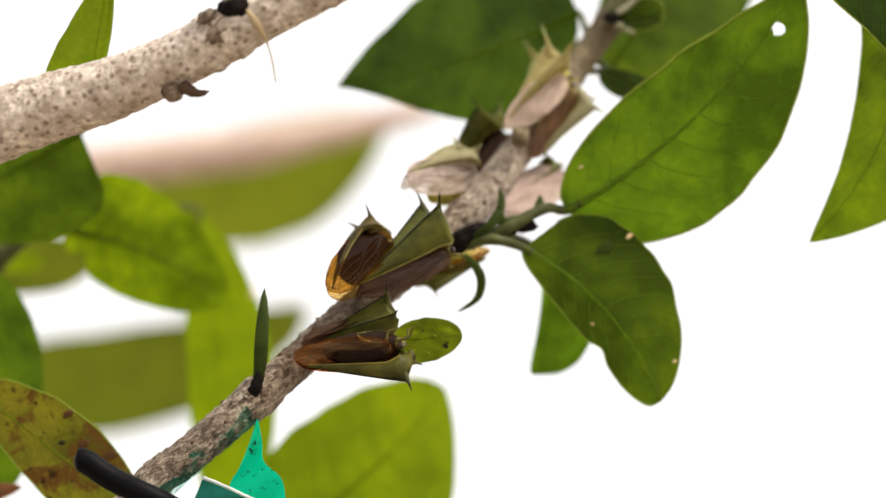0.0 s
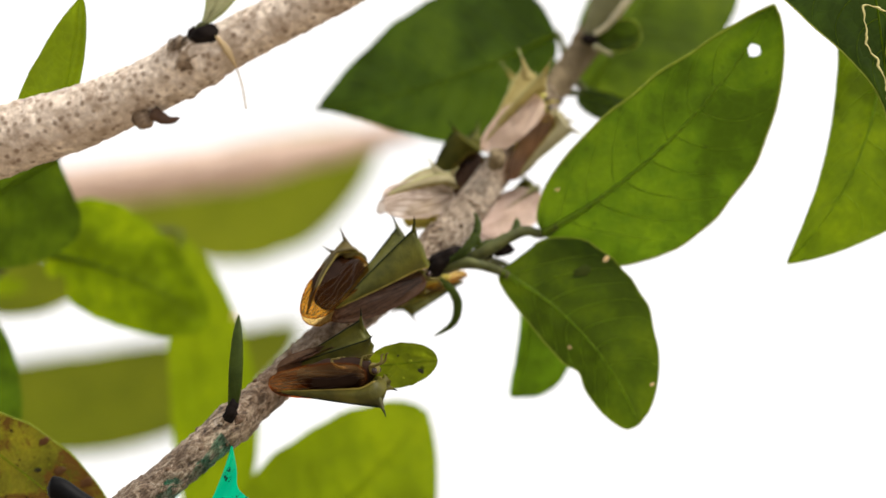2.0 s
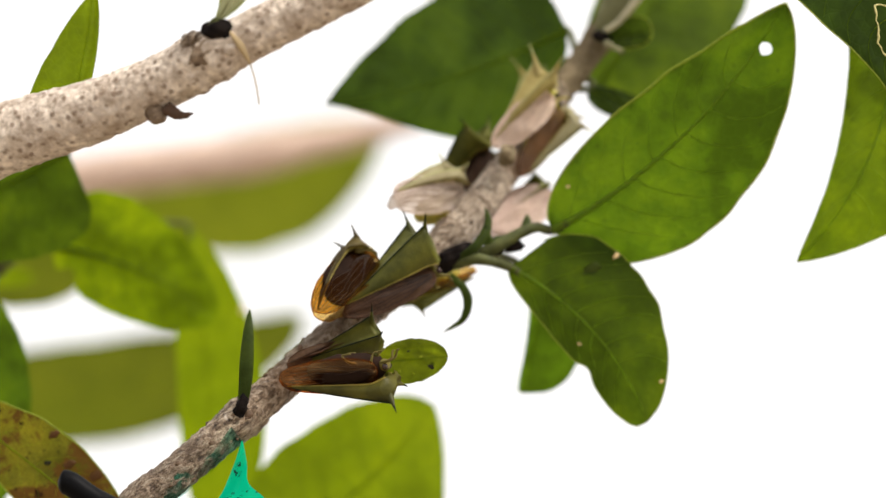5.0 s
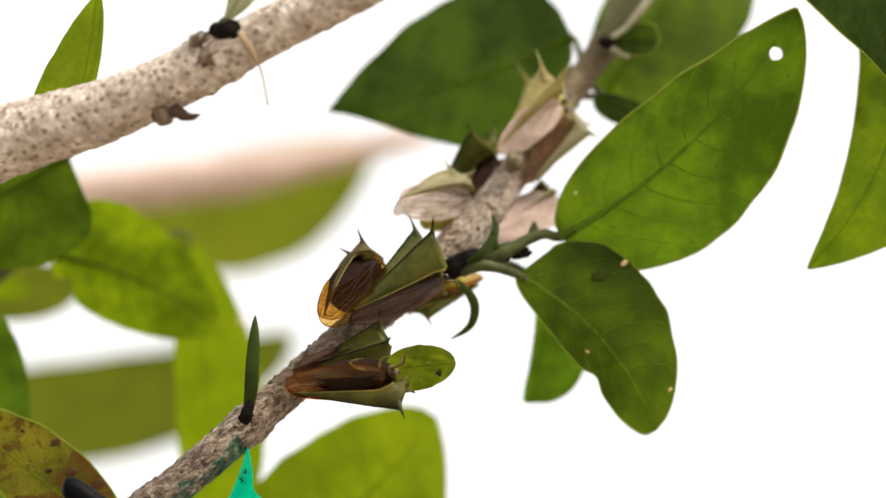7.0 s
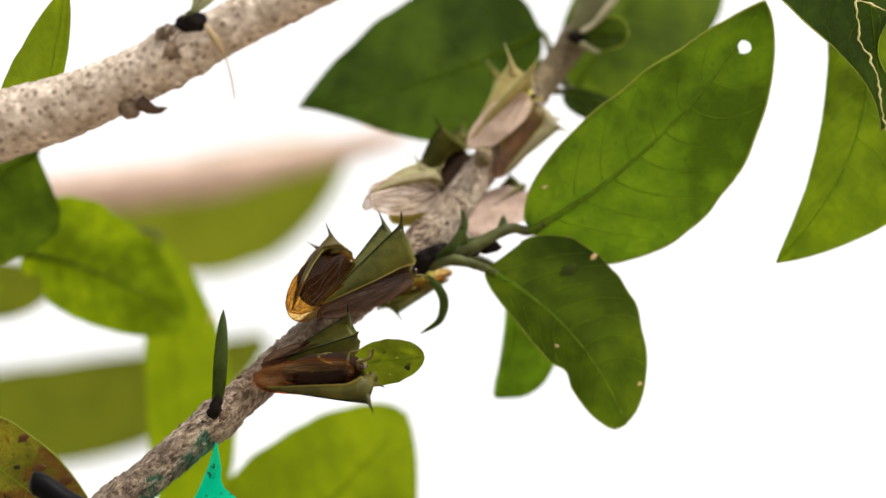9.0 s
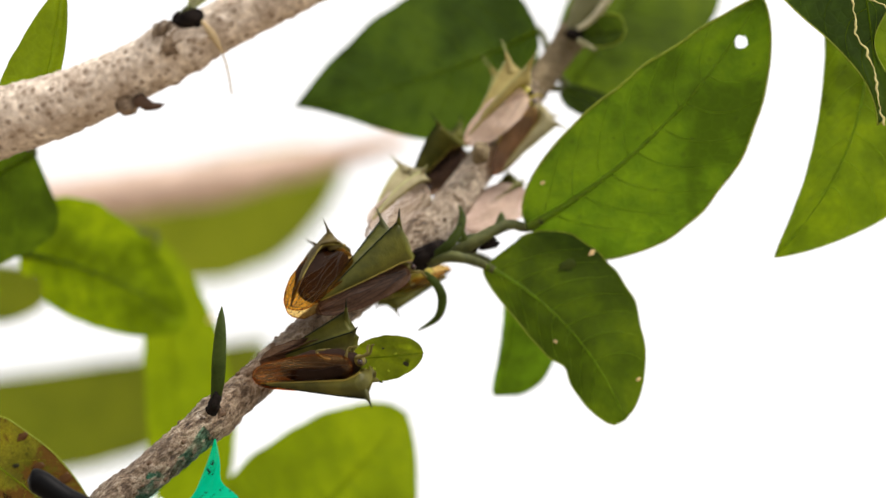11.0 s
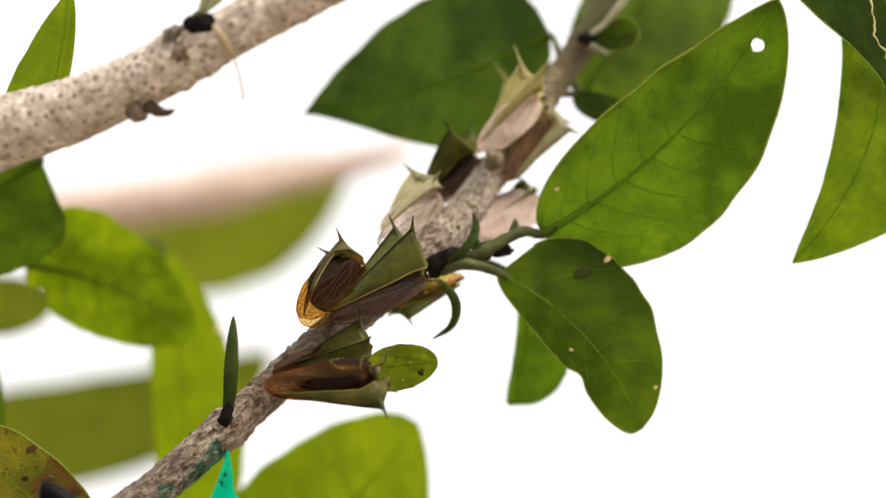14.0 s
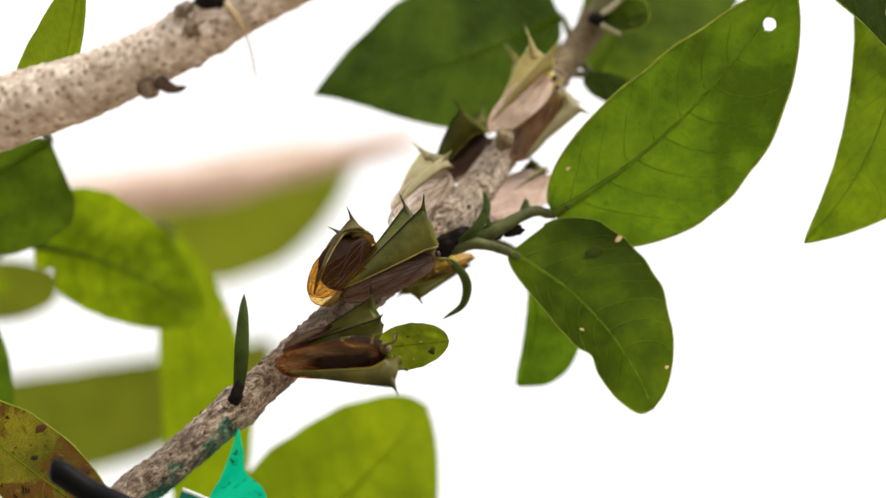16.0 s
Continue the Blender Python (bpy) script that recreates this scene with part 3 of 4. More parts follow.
# ---- leaves on the twig
leaf(twig, (9.62, -3, 1.63), (29.26, -8, 20.97), 5.28, 7.62, GREEN, MID_VEIN, [(2.87, -4, -0.59), (4.62, -4.4, 0.20), (6.51, -4, 1.28), (8.11, -3.4, 1.88)], bow=1.96, sag=0.8, fold=-0.10, left_ends=(0.60, 0.92), right_ends=(0.36, 0.64), hole=(0.858, 0.13, 0.54), scars=((0.13, -0.72, 0.22, SCAR_PALE), (0.55, 0.35, 0.10, SCAR_DARK), (0.38, -0.4, 0.08, SCAR_DARK)), label="large green leaf with a hole near its tip", stalk_size=0.52, vein_size=1.5, margin=0.10, seed=1)
leaf(twig, (5.84, -4, -1.62), (17.69, -5, -14.91), 6.50, 3.03, DEEP, MID_VEIN, [(1.00, -4, -1.27), (2.55, -5, -0.89), (4.02, -5, -1.03)], bow=-1.66, sag=1.2, fold=-0.12, left_ends=(0.22, 0.48), right_ends=(0.58, 0.42), bites=((0.62, 1, 0.22, 0.06),), scars=((0.27, -0.60, 0.85, SCAR_SOFT), (0.50, 0.55, 0.20, SCAR_PALE), (0.30, -0.94, 0.35, SCAR_PALE), (0.90, -0.8, 0.22, SCAR_PALE)), label="dark green drooping leaf with a browned spot", margin=0.05, vein_size=1.2, stalk_size=0.48, seed=2)
leaf(twig, (8.65, 8, -2.49), (7.32, 12, -13.48), 4.3, 0.9, GREEN, DARK_VEIN, [(3.83, 2, -0.20), (6.47, 6, -1.08)], bow=-0.7, fold=-0.15, left_ends=(0.50, 0.34), right_ends=(0.26, 0.30), label="small green leaf hanging behind another", pairs=4, seed=3)
leaf(twig, (11.99, 20, 21.20), (-11.48, 22, 14.01), 7.1, 8.21, DARK, DARK_VEIN, [(12.17, 12, 16.39), (12.54, 16, 18.81)], bow=-1.20, sag=1.0, fold=-0.08, left_ends=(0.75, 1.55), right_ends=(0.50, 0.95), label="broad dark green leaf behind the insects", seed=4)
leaf(twig, (15.11, 24, 15.65), (29.17, 34, 36.38), 5.2, 8.2, DEEP, DARK_VEIN, [(13.02, 13, 16.46), (14.81, 18, 15.19)], sag=1.0, round_base=0.45, sharp_tip=0.6, label="green leaf half hidden behind another leaf", seed=5)
leaf(twig, (15.15, 10.5, 19.56), (19.38, 9, 20.17), 1.55, 1.35, THICK, DARK_VEIN, [(14.77, 11, 19.70)], sag=-0.9, fold=0.5, curl=-0.12, round_base=0.45, sharp_tip=0.35, pairs=4, margin=0.07, seed=6, label="small dark curled leaf")
leaf(twig, (13.54, 13, 14.92), (20.02, 15, 13.02), 0.9, 1.75, THICK, DARK_VEIN, [(12.53, 12, 14.97)], round_base=0.40, sharp_tip=0.5, pairs=4, seed=7, label="small dark leaf at a twig joint")
leaf(twig, (-5.46, -13, -9.46), (0.42, -14, -8.90), 1.74, 1.98, SPOTTED, DARK_VEIN, [(-9.31, -9, -7.63), (-6.81, -12, -9.41)], left_ends=(0.47, 0.48), right_ends=(0.38, 0.57), pairs=4, scars=((0.75, 0.5, 0.28, SCAR_DARK), (0.45, -0.4, 0.12, SCAR_DARK), (0.3, 0.45, 0.18, SCAR_YELLOW), (0.62, -0.1, 0.16, SCAR_YELLOW), (0.5, 0.6, 0.12, SCAR_YELLOW)), vein_size=0.5, stalk_size=0.3, seed=8, label="small oval freckled leaf")
leaf(twig, (-18.13, 28, -31.30), (-0.86, 32, -15.84), 8.17, 10.04, FRESH, DARK_VEIN, [(-22.70, 0, -27.95), (-20.41, 14, -30.24)], bow=1.08, sag=1.0, left_ends=(0.36, 0.58), right_ends=(0.57, 0.84), label="bright green leaf below the twig", seed=9)

# ---------------------------------------------------------------- thick branch
BRANCH = [(-51.19, -18, 5.1), (-40.93, -21, 6.9), (-36.04, -23, 8.31), (-31.85, -24, 9.61), (-27.69, -25, 10.76), (-23.58, -26, 12.25), (-19.94, -27, 13.94), (-16.78, -28, 15.48), (-12.35, -29, 17.61), (-8.39, -30, 19.42), (-2.74, -32, 22.3), (4.07, -34, 25.88), (11.57, -36, 30.0)]
root2 = soil(-0.16, -0.03)
branch = thing("branch", root2, "pale grey-brown speckled branch with a blackened joint", "branch")
bm = bmesh.new()
foot2 = [root2, root2.lerp(Vector(BRANCH[0]), 0.4) + Vector((-30, 0, 20)), root2.lerp(Vector(BRANCH[0]), 0.8) + Vector((-32, 0, 20))]
line = curve_points(foot2 + BRANCH[:1], 12)[:-1] + curve_points(BRANCH, 30)
m = len(line)


def branch_radius(t):
    t *= (m - 1) / 336
    return 2.45 - 0.75 * t + 0.15 * min(1.0, max(0.0, (0.74 - t) / 0.10)) + 0.45 * min(1.5, max(0.0, (0.60 - t) / 0.27)) + 1.8 * max(0.0, 0.16 - t) / 0.16 + 0.28 * math.exp(-((t - 0.715) / 0.018) ** 2) + 0.22 * math.exp(-((t - 0.66) / 0.02) ** 2)


tube(bm, line, branch_radius, 44, 0.12, 1.1, 7)
part("limb", bm, BRANCH_BARK, branch)
bm = bmesh.new()
blob(bm, (-17.17, -29.5, 16.83), (1.15, 0.8, 0.75), pose(0, 0, 0, 0, -15, 0), 0.16, 28, 5)
blob(bm, (-17.94, -29, 16.87), (0.7, 0.7, 0.62), None, 0.2, 20, 6)
blob(bm, (-16.52, -29.6, 16.40), (0.6, 0.5, 0.5), None, 0.2, 20, 8)
part("knot", bm, BLACKENED, branch, "blackened knot")
bm = bmesh.new()
blob(bm, (-17.85, -29, 15.32), (2.2, 0.8, 1.15), pose(0, 0, 0, 0, -28, 0), 0.42, 48, 12)
part("node", bm, NODE_BARK, branch, "dark mottled node")
bm = bmesh.new()
blob(bm, (-19.33, -28.8, 16.16), (0.95, 0.7, 0.55), pose(0, 0, 0, 0, -25, 0), 0.4, 24, 8)
part("bud_scar", bm, TWIG_BARK, branch)
bm = bmesh.new()
blob(bm, (-16.16, -29.8, 15.35), (0.75, 0.5, 0.5), pose(0, 0, 0, 0, -25, 0), 0.3, 20, 15)
part("bud_scar", bm, BRANCH_BARK, branch, "pale rounded scar")
bm = bmesh.new()
tube(bm, curve_points([(-22.59, -26.6, 11.22), (-22.30, -27.2, 10.59), (-22.09, -27.6, 10.05), (-22.03, -27.7, 9.74)], 6), lambda t: 1.0 - 0.45 * t - 0.3 * t ** 6, 16, 0.12, 1.6)
part("spur", bm, NODE_BARK, branch, "blunt lump under the branch")
bm = bmesh.new()
tube(bm, curve_points([(-21.35, -27.6, 10.83), (-20.62, -28, 10.46), (-19.99, -28.2, 10.32), (-19.24, -28.4, 10.49)], 6), lambda t: 0.55 * (1 - t) ** 0.75 + 0.03, 12, 0.1, 2.0)
part("spur", bm, THORN, branch, "dark pointed spur")
bm = bmesh.new()
tube(bm, curve_points([(-16.31, -30, 16.62), (-15.60, -30.4, 15.74), (-15.09, -30.4, 14.88), (-14.69, -30, 13.97), (-14.32, -29.8, 12.61), (-14.08, -29.5, 11.08)], 8), lambda t: 0.06 + 0.26 * max(0.0, 1 - abs(t - 0.25) / 0.33), 10)
for v in bm.verts:
    v.co.y = -30.1 + (v.co.y + 30.1) * 0.6
part("tendril", bm, STRAW, branch, "thin yellowish stipule hair")
leaf(branch, (-17.47, -29.5, 17.35), (-16.40, -31, 24.81), 1.15, 1.75, PALE_SHOOT, PALE_SHOOT, [(-17.75, -29.2, 16.94)], bow=1.15, round_base=0.85, sharp_tip=0.45, pairs=0, vein_size=0.5, stalk_size=0.42, margin=0.05, seed=11, label="young greyish curled shoot")
leaf(branch, (-15.23, -30.8, 21.76), (-18.82, -31.5, 22.20), 0.45, 0.5, PALE_SHOOT, PALE_SHOOT, [(-15.06, -30.8, 21.59)], bow=-0.35, sag=0.3, round_base=0.4, sharp_tip=1.1, pairs=0, vein_size=0.4, margin=0.04, seed=14, label="curled lip of the young shoot")
leaf(branch, (-31.51, -16, 7.84), (-29.09, -13, 21.51), 3.7, 1.03, FRESH, FRESH_VEIN, [(-30.80, -25, 9.36), (-31.37, -19, 8.28)], bow=0.33, left_ends=(0.3, 0.85), right_ends=(0.52, 0.50), label="bright green leaf standing behind the branch", seed=12)
leaf(branch, (-34.99, 12, 9.28), (-53.01, 16, 0.27), 7.76, 2.13, DEEP, DARK_VEIN, [(-33.59, -6, 9.71)], bow=-0.53, sag=1.0, left_ends=(0.22, 0.95), right_ends=(0.5, 0.5), label="dark green leaf under the branch", seed=13)

# ---------------------------------------------------------------- leafy shoot behind the branch
shoot = thing("leafy_shoot", soil(-0.10, 0.06), "slender shoot of bright yellow-green leaves", "shoot")
bm = bmesh.new()
tip = Vector((-40.52, 30, 0.91))
r3 = soil(-0.10, 0.06)
tube(bm, curve_points([r3, r3.lerp(tip, 0.5) + Vector((-30, 8, 0)), (-55.69, 40, -15.28), (-49.03, 36, -5.75), (-43.87, 33, -0.52), tip], 12), lambda t: 1.6 - 0.9 * t, 14, 0.1, 1.2)
part("stem", bm, STALK, shoot)
leaf(shoot, (-38.79, 28, 0.23), (-22.50, 29, -6.84), 6.64, 4.95, LIME, LIME_VEIN, [(-41.08, 30, 0.51)], bow=-1.18, sag=1.0, left_ends=(0.14, 0.61), right_ends=(0.60, 0.66), bites=((0.14, 1, 0.45, 0.05),), label="bright yellow-green leaf with a nibbled edge", vein_size=2.0, seed=21)
leaf(shoot, (-27.46, 46, 2.66), (-24.55, 44, -29.50), 6.0, 3.3, FRESH, FRESH_VEIN, [(-41.74, 34, 0.63), (-32.58, 44, 2.46)], scars=((0.30, -0.93, 0.45, SCAR_PALE),), bow=-1.02, sag=1.0, left_ends=(0.73, 0.47), right_ends=(0.68, 0.46), label="bright yellow-green leaf hanging behind the twig", seed=22)
leaf(shoot, (-48.40, 16, -3.22), (-41.83, 14, -24.29), 5.66, 4.27, GREEN, DARK_VEIN, [(-54.26, 36, -9.24), (-50.36, 20, -5.40)], bow=-0.96, left_ends=(0.43, 0.75), right_ends=(0.5, 0.5), label="green leaf at the side of the shoot", seed=23)
leaf(shoot, (-63.27, 95, -2.60), (-45.04, 95, -2.61), 3.0, 4.8, DULL_OLIVE, FRESH_VEIN, [(-49.03, 36, -5.75), (-59.43, 70, -5.19)], round_base=0.5, sharp_tip=0.45, pairs=4, label="small olive leaf behind the shoot", seed=24)
leaf(shoot, (-54.99, 62, -1.98), (-45.86, 60, -3.38), 1.2, 1.6, FRESH, FRESH_VEIN, [(-49.03, 36, -5.75)], round_base=0.5, sharp_tip=0.6, pairs=4, label="small bright yellow-green leaf", seed=25)

# ---------------------------------------------------------------- leaf clusters at the sides
sick = thing("low_shoot", soil(-0.06, -0.01), "low shoot with a yellowing blotched leaf", "shoot")
bm = bmesh.new()
r4 = soil(-0.06, -0.01)
tube(bm, curve_points([r4, r4.lerp(Vector((-43.98, -6, -12.11)), 0.6) + Vector((-20, 0, 0)), (-47.87, -6, -15.52), (-43.74, -6, -12.11)], 12), lambda t: 1.5 - 0.8 * t, 14, 0.1, 1.2)
part("stem", bm, STALK, sick)
leaf(sick, (-42.67, -6, -12.94), (-26.61, -8, -24.87), 3.78, 3.63, SICK, FRESH_VEIN, [(-43.74, -6, -12.11)], bow=-0.10, sag=0.8, left_ends=(0.77, 0.74), right_ends=(0.9, 0.4), label="yellowing leaf with brown blotches", scars=((0.52, -0.25, 0.30, SCAR_DARK), (0.60, -0.55, 0.55, SCAR_BROWN), (0.72, -0.80, 0.60, SCAR_BROWN), (0.84, -0.70, 0.45, SCAR_BROWN), (0.47, -0.86, 0.50, SCAR_BROWN), (0.66, 0.3, 0.14, SCAR_DARK), (0.74, 0.5, 0.12, SCAR_DARK), (0.58, 0.55, 0.10, SCAR_DARK)), margin=0.06, seed=31)
leaf(sick, (-44.15, 4, -24.07), (-38.83, 2, -22.96), 0.9, 0.8, WITHERED, SCAR_BROWN, [(-45.29, 2, -22.86)], sag=0.6, fold=0.5, round_base=0.5, sharp_tip=0.6, pairs=3, seed=34, label="small withered brown leaf")

right = thing("hanging_shoot", soil(0.10, 0.02), "shoot with drooping freckled green leaves", "shoot")
bm = bmesh.new()
r5 = soil(0.10, 0.02)
tube(bm, curve_points([r5, r5.lerp(Vector((48.30, 0, 25.05)), 0.5) + Vector((22, 0, 0)), (53.80, 0, 7.05), (49.62, -3, 24.71), (41.26, -8, 28.49)], 12), lambda t: 1.9 - 1.0 * t, 14, 0.1, 1.2)
part("stem", bm, STALK, right)
leaf(right, (38.74, -4, 21.06), (30.50, -6, -1.12), 8.36, 3.71, DROOPING, MID_VEIN, [(46.48, -5, 26.44), (42.03, -4, 23.62)], bow=-2.69, sag=1.0, fold=-0.1, left_ends=(0.49, 0.86), right_ends=(0.2, 0.81), label="freckled green leaf drooping to a point", margin=0.05, seed=32)
gnawed = leaf(right, (33.75, -13, 33.75), (37.67, -15, 9.51), 4.45, 9.28, DARK, DARK_VEIN, [(41.26, -8, 28.49), (36.88, -11, 33.32)], bow=-0.84, sag=1.0, left_ends=(0.5, 0.6), right_ends=(0.94, 2.11), bites=((0.74, -1, 0.96, 0.16),), label="dark green gnawed leaf at the top of the shoot", margin=0.06, seed=33)
bm = bmesh.new()
edge = curve_points([(39.64, -16.4, 17.64), (37.79, -16.4, 19.22), (36.49, -16.4, 19.78), (35.43, -16.4, 19.96), (35.58, -16.6, 18.32), (35.72, -16.6, 16.70), (36.60, -16.6, 15.22), (37.20, -16.6, 13.46), (37.48, -16.6, 11.38), (37.98, -16.4, 9.31)], 9)
edge = [p + Vector((0.22 * noise.noise(p * 2.1), 0, 0.22 * noise.noise(p * 2.1 + Vector((9, 0, 0))))) for p in edge]
tube(bm, edge, lambda t: 0.07 + 0.03 * math.sin(t * 40), 7)
part("gnawed_edge", bm, CORKY, gnawed, "pale corky gnawed edge")

# ---------------------------------------------------------------- far branch and its leaves
far = thing("far_branch", soil(-0.30, 0.28), "pinkish brown branch far behind, out of focus", "branch")
bm = bmesh.new()
r6 = soil(-0.30, 0.28)
tube(bm, curve_points([r6, r6 + Vector((0, 0, 450)), (-178.92, 249.2, -58.87), (-134.50, 249.2, -3.88), (-99.59, 249.2, 9.34), (-67.86, 249.2, 13.58), (-39.31, 249.2, 17.17), (-20.27, 249.2, 20.77), (-0.18, 249.2, 25.21)], 14), lambda t: 4.2 - 2.8 * max(0.0, t - 0.78) / 0.22, 20, 0.4, 0.25)
part("limb", bm, FAR_BARK, far)
leaf(far, (-71.14, 263.0, 11.90), (-11.09, 265.3, 23.99), 5.46, 18.3, OLIVE, FRESH_VEIN, [(-77.39, 249.2, 10.93)], bow=1.2, left_ends=(0.5, 0.5), right_ends=(0.96, 0.77), label="olive green leaf far behind", vein_size=0.4, seed=41)
leaf(far, (-84.14, 230.8, -29.89), (-25.10, 230.8, -11.30), 10.6, 9.35, DULL_OLIVE, FRESH_VEIN, [(-134.50, 249.2, -6.18), (-102.85, 240.0, -33.05)], bow=3.45, left_ends=(0.2, 0.83), right_ends=(0.45, 0.44), label="olive green leaf far behind", vein_size=0.4, seed=42)


# ---------------------------------------------------------------- treehoppers
def facing(tail, head, horns):
    """The frame of an insect from wing tip to head, its back towards the horns, in the plant's millimetres, and its size against 10 mm."""
    t, h = Vector(tail), Vector(head)
    x = (h - t).normalized()
    z = (Vector(horns[0]) + Vector(horns[1])) / 2 - (t + h) / 2
    z = (z - x * z.dot(x)).normalized()
    m = Matrix((x, z.cross(x), z)).transposed().to_4x4()
    k = (h - t).length / 10
    return Matrix.Translation((h - x * 3.8 * k) / 1000) @ m, k


def bent(a, b, c, steps):
    """A quadratic curve from a to c, drawn towards b."""
    return [a * (1 - t) ** 2 + b * 2 * t * (1 - t) + c * t * t for t in [i / steps for i in range(steps + 1)]]


def treehopper(tail, head, horns, label, shell=SHELL, wing=WING_BROWN, belly=BELLY_DARK, ridge=RIDGE, wide=1.0, gut=1.0, reach=0.8, hem=0.0, arch=0.12, waist=1.3, peak=0.68, blunt=0.42, slung=0.0, seed=0):
    """Thorn-shaped treehopper: a shell that rises to two horns and tapers back to a point, two veined wings, belly, head, eyes, six legs."""
    m, k = facing(tail, head, horns)
    ob = new("treehopper")
    ob.empty_display_size = 0.002
    ob.matrix_basis = PLANT @ m
    ob["origin_mm"] = [0, 0, 0]
    tagged(ob, label, "treehopper", "treehoppers on the twig")

    def put(name, bm, material, parent=ob, text="", kind=""):
        for v in bm.verts:
            v.co *= k
        return part(name, bm, material, parent, text, kind)

    inv = m.inverted()
    peaks = [(inv @ (Vector(h) / 1000)) * 1000 / k for h in horns]
    peaks.sort(key=lambda p: p.y)
    tip = Vector((-5.7, 0, 0.30))
    steps = 28
    keels, rims = [], []
    core = Vector((2.5, 0, 0.3))
    crowns = [core.lerp(h, peak) for h in peaks]
    for s, c in zip((-1, 1), crowns):
        keels.append(bent(c, c.lerp(tip, 0.45) + Vector((0, -s * 0.10, arch)), tip + Vector((0, s * 0.07, 0.12)), steps))
        low = bent(Vector((3.35, s * waist, -0.15)), Vector((0.3, s * (waist + 0.35), 0.05)), tip, steps)
        rims.append([a.lerp(b, hem * (0.35 + 0.65 * min(1.0, 5 * i / steps))) for i, (a, b) in enumerate(zip(low, keels[-1]))])
    brim = -0.15 + hem * (max(c.z for c in crowns) + 0.15)
    half = (brim + 2.2) / 2
    gap = (crowns[1] - crowns[0]).length
    bm = bmesh.new()
    rows = []
    for i in range(steps + 1):
        e = i / steps
        row = []
        for c, s in ((0, -1), (1, 1)):
            side = []
            for q in range(7):
                f = q / 6
                p = rims[c][i].lerp(keels[c][i], f)
                p.y += s * (0.85 - 0.4 * hem) * math.sin(math.pi * f) * (1 - e) ** 0.8 * (1 - 0.5 * f)
                p.x -= 0.55 * math.sin(math.pi * f ** 0.8) * (1 - e) ** 5
                side.append(p)
            back = []
            for q in range(1, 4):
                f = q / 8
                p = keels[c][i].lerp(keels[1 - c][i], f)
                p.z -= (0.24 * gap * (1 - e) ** 2.2 + 0.05) * math.sin(math.pi * f) ** 0.8
                p.x -= 0.25 * math.sin(math.pi * f) * (1 - e) ** 5
                back.append(p)
            row.append(side + back)
        mid = keels[0][i].lerp(keels[1][i], 0.5) + Vector((-0.25 * (1 - e) ** 5, 0, 0.10 * (1 - e) - 0.24 * gap * (1 - e) ** 2.2 - 0.05))
        line = row[0] + [mid] + row[1][::-1]
        rows.append([bm.verts.new(p + Vector((0, 0, 0.06 * noise.noise(p * 1.3 + Vector((seed, 0, 0)))))) for p in line])
    for a, b in zip(rows, rows[1:]):
        for j in range(len(a) - 1):
            bm.faces.new((a[j], a[j + 1], b[j + 1], b[j]))
    nose = Vector((3.95, 0, -0.35))
    brow = [bm.verts.new(v.co.lerp(nose, 0.55) + Vector((0.42, 0, 0.10))) for v in rows[0]]
    last = bm.verts.new(nose)
    for j in range(len(brow) - 1):
        bm.faces.new((rows[0][j + 1], rows[0][j], brow[j], brow[j + 1]))
        bm.faces.new((brow[j + 1], brow[j], last))
    bmesh.ops.recalc_face_normals(bm, faces=bm.faces)
    cover = put("shell", bm, shell)
    for c, s in ((0, -1), (1, 1)):
        bm = bmesh.new()
        pts = [p + Vector((0, 0, 0.02)) for p in keels[c]]
        spike = bent(core.lerp(peaks[c], 0.30), crowns[c] + Vector((0.12, -s * 0.10, -0.10)), peaks[c], 12)
        tube(bm, spike, lambda t: 0.025 + 0.78 * (1 - t) ** 1.7, 14)
        horn = put("horn", bm, shell)
        bm = bmesh.new()
        tube(bm, spike[8:] + [peaks[c] + (spike[-1] - spike[-2]) * 0.6], lambda t: 0.03 + 0.10 * (1 - t) ** 1.3, 8)
        put("horn_tip", bm, ridge, horn, "dark horn tip" if ridge is RIDGE else "")
        bm = bmesh.new()
        tube(bm, pts, lambda t: 0.075 - 0.035 * t, 7)
        put("keel", bm, ridge, cover)
        bm = bmesh.new()
        tube(bm, [p + Vector((0, s * 0.02, 0)) for p in rims[c]], lambda t: 0.085 - 0.05 * t, 6)
        put("shell_edge", bm, SHELL_EDGE, cover, "yellowish lower edge")
        # wing
        sh = Sheet((2.7, s * 1.26, brim - 0.82 * half), (-6.3, s * 0.26, -0.45 + 0.3 * brim), half * wide, half * wide, round_base=0.34, sharp_tip=blunt, sag=0.35, fold=-0.10, seed=seed + s, face=(0.0, s, 0.5))
        bm = bmesh.new()
        sh.fill(bm, 34, 14, rim=0.05)
        w = put("wing", bm, wing)
        bm = bmesh.new()
        for j in range(7):
            u0 = -0.84 + 0.28 * j
            pts = [sh.at(0.04 + 0.93 * q / 24, u0 * min(1.0, 0.30 + 1.1 * q / 24) + 0.06 * math.sin(q * 0.5 + j * 1.7), 0.03) for q in range(25)]
            tube(bm, pts, lambda t: 0.038 - 0.02 * t, 5)
        for j in range(14):
            s0 = 0.50 + 0.034 * j
            u0 = -0.84 + 0.28 * (j * 5 % 6)
            tube(bm, [sh.at(s0 + 0.012 * q, u0 + 0.28 * q / 4, 0.03) for q in range(5)], 0.014, 5)
        put("wing_vein", bm, PINK_WING_VEIN if wing in (WING_PALE, WING_ROSE) else PALE_WING_VEIN if wing is WING_TIPPED else WING_VEIN, w, kind="stuff")
    bm = bmesh.new()
